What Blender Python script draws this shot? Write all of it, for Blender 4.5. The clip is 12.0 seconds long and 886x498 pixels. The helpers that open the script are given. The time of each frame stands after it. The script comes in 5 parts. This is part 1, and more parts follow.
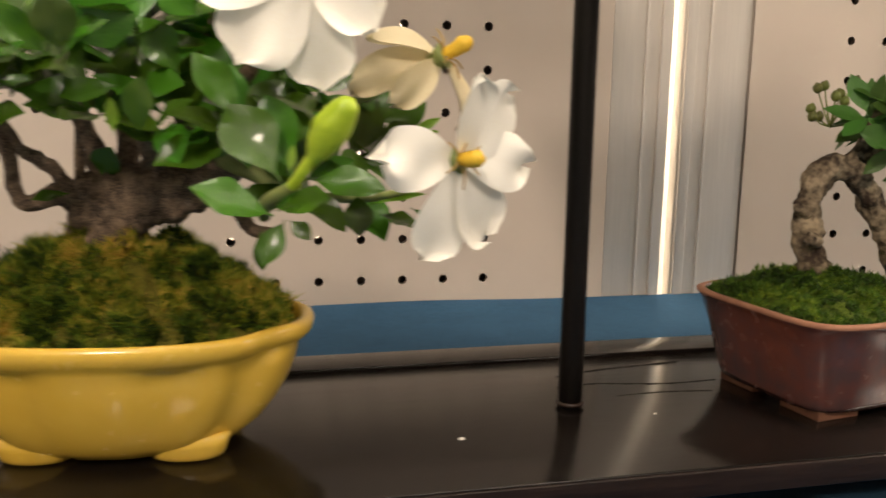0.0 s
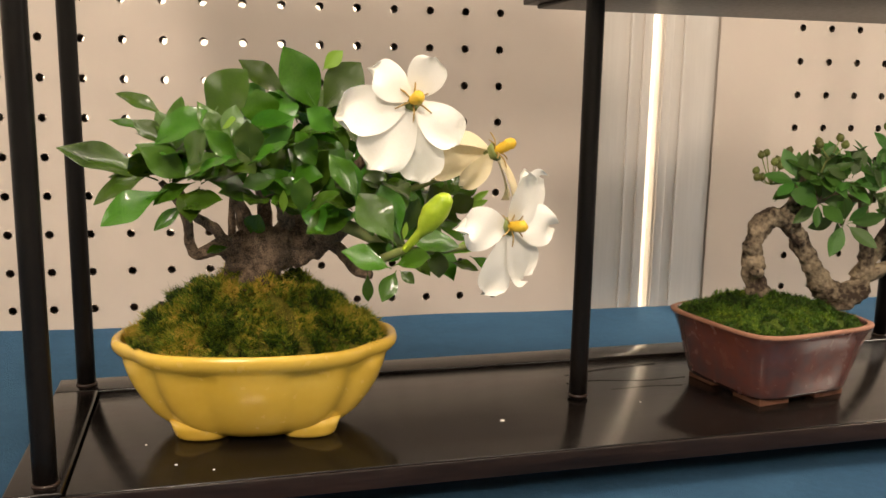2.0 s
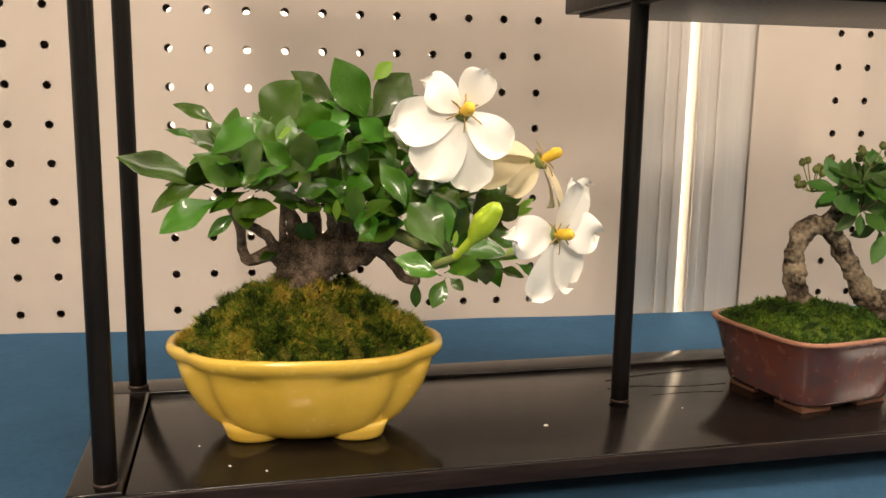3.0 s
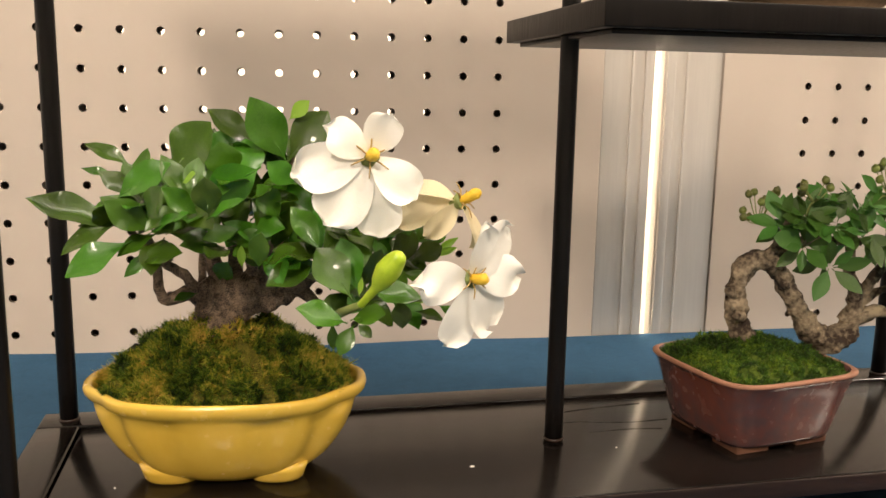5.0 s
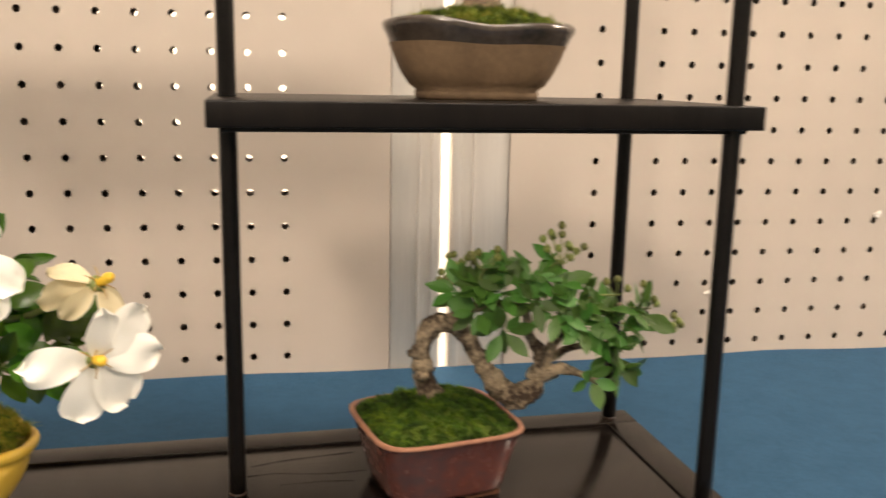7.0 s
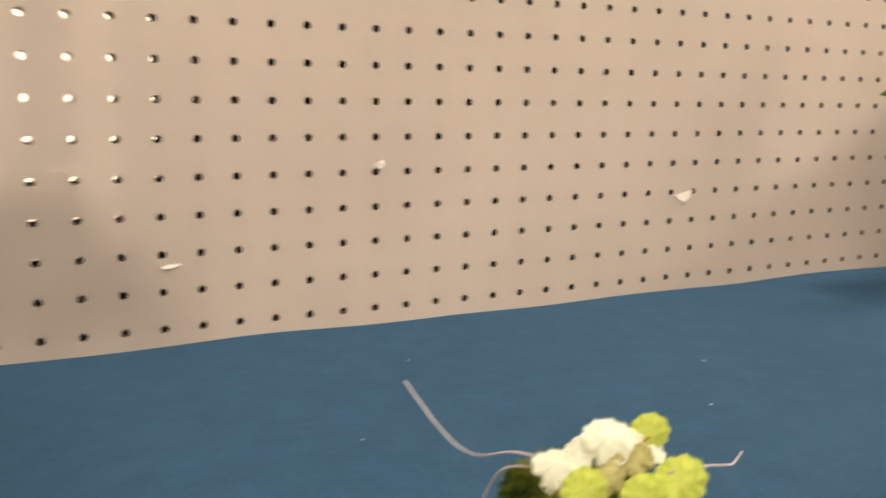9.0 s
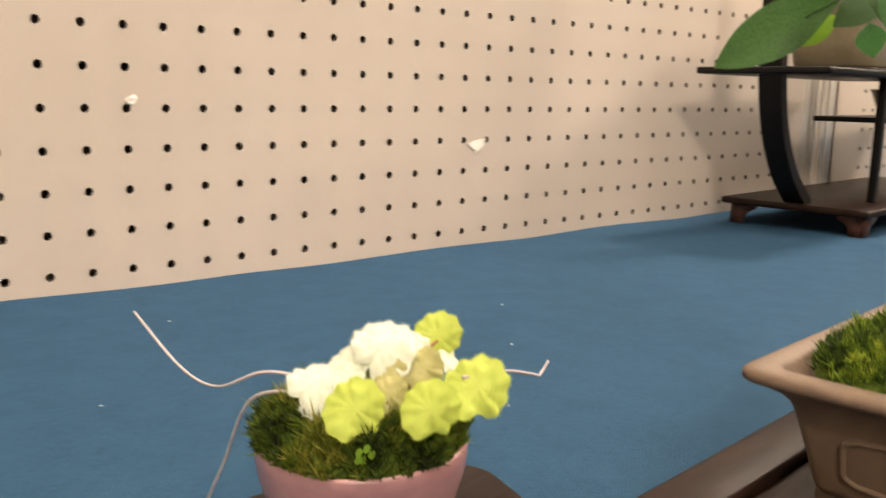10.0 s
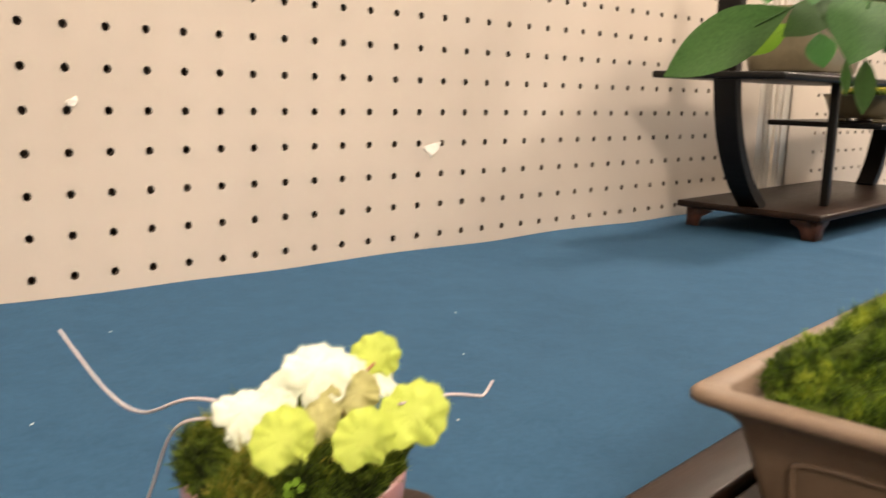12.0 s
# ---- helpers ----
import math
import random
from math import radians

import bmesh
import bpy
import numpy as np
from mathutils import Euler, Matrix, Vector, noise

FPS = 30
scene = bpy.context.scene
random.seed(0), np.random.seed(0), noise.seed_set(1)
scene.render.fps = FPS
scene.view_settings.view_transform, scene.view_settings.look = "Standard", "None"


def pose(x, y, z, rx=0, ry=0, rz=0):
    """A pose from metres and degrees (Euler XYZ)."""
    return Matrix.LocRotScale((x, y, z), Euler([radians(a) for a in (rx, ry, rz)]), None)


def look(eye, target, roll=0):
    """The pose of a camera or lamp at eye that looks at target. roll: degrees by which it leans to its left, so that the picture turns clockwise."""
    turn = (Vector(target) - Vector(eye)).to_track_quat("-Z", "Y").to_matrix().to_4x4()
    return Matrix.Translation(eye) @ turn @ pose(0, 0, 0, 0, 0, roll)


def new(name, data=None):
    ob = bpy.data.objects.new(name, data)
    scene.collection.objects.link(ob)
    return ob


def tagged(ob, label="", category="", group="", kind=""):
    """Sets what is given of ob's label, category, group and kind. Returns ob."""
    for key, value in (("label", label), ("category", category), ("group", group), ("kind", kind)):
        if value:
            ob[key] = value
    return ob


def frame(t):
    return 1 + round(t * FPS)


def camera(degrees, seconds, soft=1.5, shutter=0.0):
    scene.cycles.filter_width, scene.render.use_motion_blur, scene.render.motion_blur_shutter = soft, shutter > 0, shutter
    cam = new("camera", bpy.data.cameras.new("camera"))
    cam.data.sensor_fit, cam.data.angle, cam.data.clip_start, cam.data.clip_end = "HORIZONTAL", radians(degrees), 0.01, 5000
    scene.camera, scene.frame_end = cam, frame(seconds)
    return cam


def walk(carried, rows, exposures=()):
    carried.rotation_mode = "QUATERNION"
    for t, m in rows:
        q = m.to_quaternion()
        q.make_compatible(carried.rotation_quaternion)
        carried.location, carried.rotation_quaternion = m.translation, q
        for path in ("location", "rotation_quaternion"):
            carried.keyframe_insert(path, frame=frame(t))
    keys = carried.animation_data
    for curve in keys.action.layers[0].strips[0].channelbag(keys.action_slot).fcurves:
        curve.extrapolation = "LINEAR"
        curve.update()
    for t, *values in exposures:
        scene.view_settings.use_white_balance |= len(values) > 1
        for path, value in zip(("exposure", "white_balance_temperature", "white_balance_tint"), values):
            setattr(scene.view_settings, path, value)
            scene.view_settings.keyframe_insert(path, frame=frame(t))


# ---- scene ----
cam = camera(53.6, 12.0, shutter=0.5)
EXPOSURES = [(0, -0.40), (1.0, -0.24), (2.0, -0.15), (3.0, -0.09), (8.0, -0.08), (9.0, -0.33), (9.6, -0.20), (10.0, -0.04), (10.4, 0.15), (11.0, 0.17), (12, 0.09)]
PATH = [
    (0, (-0.376, -0.52, 0.13), (0.022, 1.407, -0.227), 0.9),
    (0.5, (-0.422, -0.526, 0.135), (0.038, 1.388, -0.22), 0.8),
    (1, (-0.438, -0.537, 0.146), (0.031, 1.375, -0.208), 0.9),
    (1.5, (-0.426, -0.584, 0.153), (0.042, 1.329, -0.197), 0.9),
    (2, (-0.427, -0.613, 0.162), (0.027, 1.303, -0.188), 1.0),
    (2.5, (-0.44, -0.613, 0.166), (-0.014, 1.309, -0.188), 1.1),
    (3, (-0.437, -0.617, 0.165), (-0.039, 1.312, -0.181), 0.9),
    (3.5, (-0.421, -0.617, 0.168), (-0.042, 1.315, -0.183), 0.9),
    (5.5, (-0.388, -0.615, 0.185), (-0.02, 1.319, -0.171), 1.0),
    (6, (-0.366, -0.645, 0.188), (0.002, 1.288, -0.168), 0.9),
    (6.5, (-0.317, -0.643, 0.213), (0.053, 1.287, -0.16), 1.0),
    (6.8, (-0.274, -0.651, 0.217), (0.092, 1.278, -0.16), 1.0),
    (7, (-0.252, -0.66, 0.229), (0.127, 1.265, -0.157), 1.1),
    (7.2, (-0.239, -0.67, 0.226), (0.169, 1.249, -0.163), 1.0),
    (8.8, (-0.015, -0.614, 0.167), (0.785, 1.183, -0.194), 0.9),
    (9, (0.009, -0.592, 0.176), (0.901, 1.161, -0.186), 1.0),
    (9.3, (0.03, -0.577, 0.172), (1.029, 1.116, -0.195), 1.2),
    (9.5, (0.032, -0.569, 0.15), (1.118, 1.072, -0.208), 1.1),
    (10, (0.052, -0.551, 0.13), (1.315, 0.957, -0.227), 1.2),
    (10.2, (0.046, -0.546, 0.121), (1.369, 0.914, -0.221), 1.0),
    (10.5, (0.048, -0.548, 0.122), (1.406, 0.876, -0.236), 1.2),
    (11, (0.061, -0.558, 0.137), (1.461, 0.825, -0.22), 1.2),
    (11.5, (0.069, -0.555, 0.147), (1.47, 0.827, -0.212), 1.5),
    (12, (0.063, -0.547, 0.133), (1.392, 0.905, -0.224), 1.6),
]
walk(cam, [(t, look(eye, target, roll)) for t, eye, target, roll in PATH], EXPOSURES)

# ---- light ----
world = bpy.data.worlds.new("world")
scene.world = world
world.use_nodes = True
world.node_tree.nodes["Background"].inputs[0].default_value = (1.0, 0.84, 0.68, 1)
world.node_tree.nodes["Background"].inputs[1].default_value = 0.10


def lamp(name, eye, target, power, size, colour=(1.0, 0.86, 0.72), size_y=None):
    data = bpy.data.lights.new(name, "AREA")
    data.energy, data.color, data.size = power, colour, size
    if size_y:
        data.shape, data.size_y = "RECTANGLE", size_y
    ob = new(name, data)
    ob.matrix_world = look(eye, target)
    return ob


WARM = (1.0, 0.835, 0.675)
lamp("ceiling_lamp", (-1.25, -2.6, 1.85), (-0.3, -0.2, 0.1), 61, 0.4, WARM)
lamp("ceiling_lamp", (0.9, -2.4, 2.0), (0.4, -0.3, 0.05), 15, 1.0, WARM)
lamp("ceiling_lamp", (2.7, -1.15, 1.35), (0.8, -0.1, 0.05), 38, 0.42, WARM)
lamp("ceiling_lamp", (1.95, -0.20, 1.80), (0.85, -0.15, 0.0), 58, 0.30, WARM)
lamp("ceiling_lamp", (-0.2, -0.85, 2.15), (-0.2, -0.6, 0.0), 37, 1.5, (1.0, 0.87, 0.73), 0.4)
lamp("ceiling_lamp", (-0.1, 0.40, 1.9), (-0.1, 0.9, 0.2), 300, 1.6, (1.0, 0.86, 0.68), 0.2)


# ---- materials ----
def mat(name, dark, light, scale=40.0, rough=0.5, bump=0.0, bump_scale=200.0, metal=0.0, spec=0.5, vary=0.0, island=False,
        stretch=(1, 1, 1), coat=0.0, sub=0.0, trans=0.0, rough_vary=0.1, fine=0.35, sheen=0.0, low=0.34, high=0.66):
    """Two colours mixed by coarse and fine noise, with uneven gloss and relief."""
    m = bpy.data.materials.new(name)
    m.use_nodes = True
    nt = m.node_tree
    n, l = nt.nodes, nt.links
    b = n["Principled BSDF"]
    tc = n.new("ShaderNodeTexCoord")
    mp = n.new("ShaderNodeMapping")
    mp.inputs["Scale"].default_value = stretch
    l.new(tc.outputs["Object"], mp.inputs[0])

    def noise_at(s, d=4.0):
        t = n.new("ShaderNodeTexNoise")
        t.inputs["Scale"].default_value, t.inputs["Detail"].default_value = s, d
        l.new(mp.outputs[0], t.inputs["Vector"])
        return t
    big, small = noise_at(scale), noise_at(scale * 7)
    blend = n.new("ShaderNodeMix")
    blend.data_type = "FLOAT"
    blend.inputs[0].default_value = fine
    l.new(big.outputs[0], blend.inputs[2]), l.new(small.outputs[0], blend.inputs[3])
    ramp = n.new("ShaderNodeValToRGB")
    ramp.color_ramp.elements[0].position, ramp.color_ramp.elements[1].position = low, high
    ramp.color_ramp.elements[0].color, ramp.color_ramp.elements[1].color = (*dark, 1), (*light, 1)
    l.new(blend.outputs[0], ramp.inputs[0])
    colour = ramp.outputs[0]
    if vary:
        src = n.new("ShaderNodeNewGeometry" if island else "ShaderNodeObjectInfo")
        hsv = n.new("ShaderNodeHueSaturation")
        for key, lo, hi in (("Value", 1 - vary, 1 + vary), ("Hue", 0.5 - vary * 0.05, 0.5 + vary * 0.05)):
            r = n.new("ShaderNodeMapRange")
            r.inputs[3].default_value, r.inputs[4].default_value = lo, hi
            l.new(src.outputs["Random Per Island" if island else "Random"], r.inputs[0])
            l.new(r.outputs[0], hsv.inputs[key])
        l.new(colour, hsv.inputs["Color"])
        colour = hsv.outputs[0]
    l.new(colour, b.inputs["Base Color"])
    rr = n.new("ShaderNodeMapRange")
    rr.inputs[3].default_value, rr.inputs[4].default_value = max(0.02, rough - rough_vary), min(1, rough + rough_vary)
    l.new(small.outputs[0], rr.inputs[0]), l.new(rr.outputs[0], b.inputs["Roughness"])
    b.inputs["Metallic"].default_value, b.inputs["Specular IOR Level"].default_value = metal, spec
    b.inputs["Coat Weight"].default_value, b.inputs["Coat Roughness"].default_value = coat, 0.12
    b.inputs["Sheen Weight"].default_value = sheen
    if sub:
        b.inputs["Subsurface Weight"].default_value, b.inputs["Subsurface Scale"].default_value = sub, 0.004
    if trans:
        t = n.new("ShaderNodeBsdfTranslucent")
        mix = n.new("ShaderNodeMixShader")
        mix.inputs[0].default_value = trans
        l.new(colour, t.inputs[0])
        l.new(b.outputs[0], mix.inputs[1]), l.new(t.outputs[0], mix.inputs[2])
        l.new(mix.outputs[0], n["Material Output"].inputs[0])
    if bump:
        bn = noise_at(bump_scale, 5.0)
        bp = n.new("ShaderNodeBump")
        bp.inputs["Strength"].default_value, bp.inputs["Distance"].default_value = bump, 0.001
        l.new(bn.outputs[0], bp.inputs["Height"]), l.new(bp.outputs[0], b.inputs["Normal"])
    return m


M_BOARD = mat("painted_hardboard", (0.51, 0.44, 0.375), (0.57, 0.495, 0.425), 5, 0.42, 0.05, 300, fine=0.2)
# hardboard brown darkened: shade inside holes and gap is put into the colour
M_HOLE = mat("shade_dark_hardboard", (0.055, 0.038, 0.026), (0.09, 0.06, 0.042), 60, 0.9)
M_ALU = mat("brushed_aluminium", (0.72, 0.665, 0.605), (0.82, 0.765, 0.70), 14, 0.36, 0.05, 60, metal=0.3, stretch=(5, 5, 0.3), rough_vary=0.1)
M_CLOTH = mat("blue_cloth", (0.021, 0.057, 0.106), (0.033, 0.085, 0.150), 45, 0.9, 0.8, 1500, spec=0.1, fine=0.6, low=0.28, high=0.72)
M_LACQUER = mat("black_lacquered_wood", (0.004, 0.0032, 0.0028), (0.010, 0.0074, 0.0062), 14, 0.16, 0.04, 260, spec=0.3, stretch=(0.25, 2.2, 2.2), rough_vary=0.07)
M_LACQUER_V = mat("black_lacquered_post", (0.004, 0.0035, 0.0035), (0.009, 0.007, 0.006), 30, 0.36, spec=0.18, bump=0.12, bump_scale=260, stretch=(2, 2, 0.2))
M_EDGE = mat("worn_dark_wood", (0.010, 0.006, 0.005), (0.028, 0.015, 0.011), 40, 0.36, 0.2, 300, spec=0.3, stretch=(0.2, 2, 2))
M_ROSE = mat("dark_rosewood", (0.009, 0.0048, 0.0032), (0.024, 0.012, 0.0075), 30, 0.36, 0.14, 260, spec=0.14, stretch=(0.25, 2, 2))
M_FOOT = mat("reddish_wood", (0.07, 0.026, 0.014), (0.13, 0.05, 0.028), 40, 0.45, 0.1, 300)
M_YELLOW = mat("yellow_glaze", (0.70, 0.45, 0.055), (0.80, 0.545, 0.09), 22, 0.24, 0.05, 60, coat=0.5, fine=0.2)
M_RED = mat("reddish_brown_glaze", (0.085, 0.048, 0.050), (0.185, 0.050, 0.030), 22, 0.25, 0.15, 160, coat=0.45, low=0.36, high=0.64)
M_BISQUE = mat("bare_brown_clay", (0.20, 0.085, 0.05), (0.30, 0.14, 0.08), 60, 0.75, 0.2, 500)
M_TAN = mat("unglazed_tan_clay", (0.13, 0.085, 0.048), (0.225, 0.15, 0.085), 50, 0.75, 0.4, 420)
M_INK = mat("dark_brown_glaze", (0.020, 0.017, 0.015), (0.075, 0.058, 0.046), 50, 0.2, 0.1, 120, coat=0.4)
M_PINK = mat("mauve_glaze", (0.33, 0.165, 0.17), (0.42, 0.225, 0.225), 30, 0.33, 0.06, 120, coat=0.3)
M_BROWN = mat("unglazed_brown_clay", (0.125, 0.082, 0.052), (0.185, 0.124, 0.082), 30, 0.62, 0.25, 700)
M_OLIVE = mat("pale_olive_glaze", (0.20, 0.165, 0.10), (0.28, 0.235, 0.15), 20, 0.35, 0.08, 90, coat=0.2)
M_SOIL = mat("dark_soil", (0.010, 0.008, 0.005), (0.035, 0.026, 0.015), 200, 0.95, 0.8, 500)
M_WHITE = mat("white_paint", (0.70, 0.68, 0.64), (0.78, 0.76, 0.72), 4, 0.6)
M_FLOOR = mat("grey_carpet", (0.10, 0.095, 0.09), (0.15, 0.14, 0.13), 30, 0.95, 0.5, 600)


# ---- builders ----
def part(name, bm, material, parent=None, label="", smooth=True, kind=""):
    """Links a bmesh as one mesh object under a thing or a part."""
    me = bpy.data.meshes.new(name)
    if smooth:
        for f in bm.faces:
            f.smooth = True
    bm.normal_update()
    bm.to_mesh(me)
    bm.free()
    for m in material if isinstance(material, (list, tuple)) else (material,):
        me.materials.append(m)
    ob = new(name, me)
    if parent is not None:
        ob.parent = parent
    if label or kind:
        tagged(ob, label, kind=kind)
    return ob


def share(name, me, m, parent, label=""):
    ob = new(name, me)
    ob.parent, ob.matrix_basis = parent, m
    if label:
        tagged(ob, label)
    return ob


def thing(name, m, label, category, group=""):
    ob = new(name)
    ob.matrix_basis = m
    ob.empty_display_size = 0.02
    return tagged(ob, label, category, group)


def box(bm, x0, x1, y0, y1, z0, z1, bevel=0.0, seg=2):
    r = bmesh.ops.create_cube(bm, size=1.0)
    for v in r["verts"]:
        v.co = Vector(((x0 + x1) / 2 + v.co.x * (x1 - x0), (y0 + y1) / 2 + v.co.y * (y1 - y0), (z0 + z1) / 2 + v.co.z * (z1 - z0)))
    if bevel:
        es = {e for v in r["verts"] for e in v.link_edges}
        bmesh.ops.bevel(bm, geom=list(es), offset=bevel, segments=seg, affect="EDGES", profile=0.6)
    return bm


def boxed(x0, x1, y0, y1, z0, z1, bevel=0.0):
    return box(bmesh.new(), x0, x1, y0, y1, z0, z1, bevel)


def loft(bm, rings, cap0=True, cap1=True, index=None):
    """Skins closed rings of points. index: a material slot for each band."""
    rows = [[bm.verts.new(p) for p in r] for r in rings]
    k = len(rows[0])
    for a in range(len(rows) - 1):
        for i in range(k):
            f = bm.faces.new((rows[a][i], rows[a][(i + 1) % k], rows[a + 1][(i + 1) % k], rows[a + 1][i]))
            if index:
                f.material_index = index[a]
    if cap0:
        bm.faces.new(rows[0][::-1])
    if cap1:
        bm.faces.new(rows[-1])
    return bm


def smooth_path(pts, steps=5):
    """Catmull-Rom through (x, y, z, radius)."""
    pts = [Vector(p) for p in pts]
    out = []
    for i in range(len(pts) - 1):
        p0, p1, p2, p3 = pts[max(i - 1, 0)], pts[i], pts[i + 1], pts[min(i + 2, len(pts) - 1)]
        for s in range(steps):
            t = s / steps
            out.append(0.5 * ((2 * p1) + (p2 - p0) * t + (2 * p0 - 5 * p1 + 4 * p2 - p3) * t * t + (3 * p1 - p0 - 3 * p2 + p3) * t ** 3))
    out.append(pts[-1])
    return out


def tube(bm, pts, seg=8, steps=5, rough=0.0, freq=150.0, ends=True):
    """A tapered tube through (x, y, z, radius), knobbly by rough."""
    path = smooth_path([Vector(p) for p in pts], steps)
    side = None
    rings = []
    for i, p in enumerate(path):
        a, b = path[max(i - 1, 0)].to_3d(), path[min(i + 1, len(path) - 1)].to_3d()
        d = (b - a).normalized()
        if side is None:
            side = d.orthogonal().normalized()
        side = (side - d * side.dot(d)).normalized()
        up = d.cross(side)
        c, r = p.to_3d(), p[3]
        ring = []
        for k in range(seg):
            w = 2 * math.pi * k / seg
            o = side * math.cos(w) + up * math.sin(w)
            q = c + o * r
            ring.append(q + o * r * rough * noise.fractal(q * freq, 1.0, 2.0, 3))
        rings.append(ring)
    return loft(bm, rings, ends, ends)


def oval(ax, ay, z, n=2.0, seg=64, lobes=0.0, count=4, turn=0.0):
    """A ring: superellipse of exponent n, with creases between lobes."""
    out = []
    for k in range(seg):
        w = 2 * math.pi * k / seg
        c, s = math.cos(w), math.sin(w)
        r = (abs(c) ** n + abs(s) ** n) ** (-1 / n)
        r *= 1 - lobes * (1 - abs(math.sin(count * 0.5 * (w - turn)))) ** 1.8
        out.append((ax * r * c, ay * r * s, z))
    return out


def rrect(ax, ay, z, r, steps=7):
    """A ring: rectangle with rounded corners."""
    out = []
    for sx, sy, a0 in ((1, 1, 0), (-1, 1, 90), (-1, -1, 180), (1, -1, 270)):
        for k in range(steps + 1):
            w = math.radians(a0 + 90 * k / steps)
            out.append((sx * (ax - r) + r * math.cos(w), sy * (ay - r) + r * math.sin(w), z))
    return out


def mound(bm, ax, ay, z, h, n=2.0, rings=9, seg=40, power=1.6, rough=0.0012, peak=(0.0, 0.0)):
    """A hummock of soil or moss over a ring; rises towards peak."""
    rows = []
    for i in range(rings):
        f = 1 - i / rings
        row = []
        for p in oval(ax * f, ay * f, 0, n, seg):
            x, y = p[0] + peak[0] * (1 - f), p[1] + peak[1] * (1 - f)
            row.append((x, y, z + h * (1 - f ** power) + rough * (noise.noise(Vector((x, y, 0)) * 120) + 0.8 * noise.noise(Vector((x, y, 0.3)) * 260)) * min(1, 3 * (1 - f) + 0.3)))
        rows.append(row)
    return loft(bm, rows, False, True)


def blades(me, count, size, width, spread, rnd, lump=0.005, tall=0.002):
    """Moss: one mesh of thin pointed blades over a mesh, longer in clumps and with bald patches."""
    me.calc_loop_triangles()
    co = np.array([v.co[:] for v in me.vertices])
    tri = np.array([t.vertices[:] for t in me.loop_triangles])
    A, B, C = co[tri[:, 0]], co[tri[:, 1]], co[tri[:, 2]]
    cross = np.cross(B - A, C - A)
    area = np.linalg.norm(cross, axis=1)
    pick = rnd.choice(len(tri), count, p=area / area.sum())
    u, v = rnd.random(count), rnd.random(count)
    flip = u + v > 1
    u[flip], v[flip] = 1 - u[flip], 1 - v[flip]
    P = A[pick] + (B - A)[pick] * u[:, None] + (C - A)[pick] * v[:, None]
    N = cross[pick] / area[pick][:, None]
    cell = np.array([noise.voronoi(Vector((q[0] + 0.0008 * math.sin(q[1] * 900), q[1], q[2] * 0.5)) / lump)[0][0] for q in P])
    P = P + N * (tall * np.clip(0.9 - cell ** 1.5 * 1.9, -0.35, 1))[:, None]
    out_dir = rnd.normal(0, 1, (count, 3)) * cell[:, None] * 0.35
    clump = np.array([noise.noise(Vector(q) * 260) for q in P])
    keep = (clump > -0.45) & (cell < 0.85)
    P, N, clump, out_dir = P[keep], N[keep], clump[keep], out_dir[keep]
    n = len(P)
    D = N * 0.6 + np.array([0, 0, 0.4]) + rnd.normal(0, spread, (n, 3)) * np.array([1, 1, 0.5]) + out_dir
    D /= np.linalg.norm(D, axis=1)[:, None]
    S = np.cross(D, rnd.normal(0, 1, (n, 3)))
    S /= np.linalg.norm(S, axis=1)[:, None]
    h = (size * rnd.uniform(0.5, 1.3, n) * (0.95 + 1.0 * clump))[:, None]
    w = (width * rnd.uniform(0.6, 1.3, n))[:, None]
    bend = rnd.normal(0, 0.22, (n, 3)) * h
    V = np.stack([P - S * w - D * 0.0006, P + S * w - D * 0.0006, P + D * h + bend], 1).reshape(-1, 3)
    out = bpy.data.meshes.new("moss")
    out.from_pydata(V.tolist(), [], np.arange(3 * n).reshape(-1, 3).tolist())
    return out


# ---- the setting ----
PITCH, HOLE = 0.0254, 0.0027


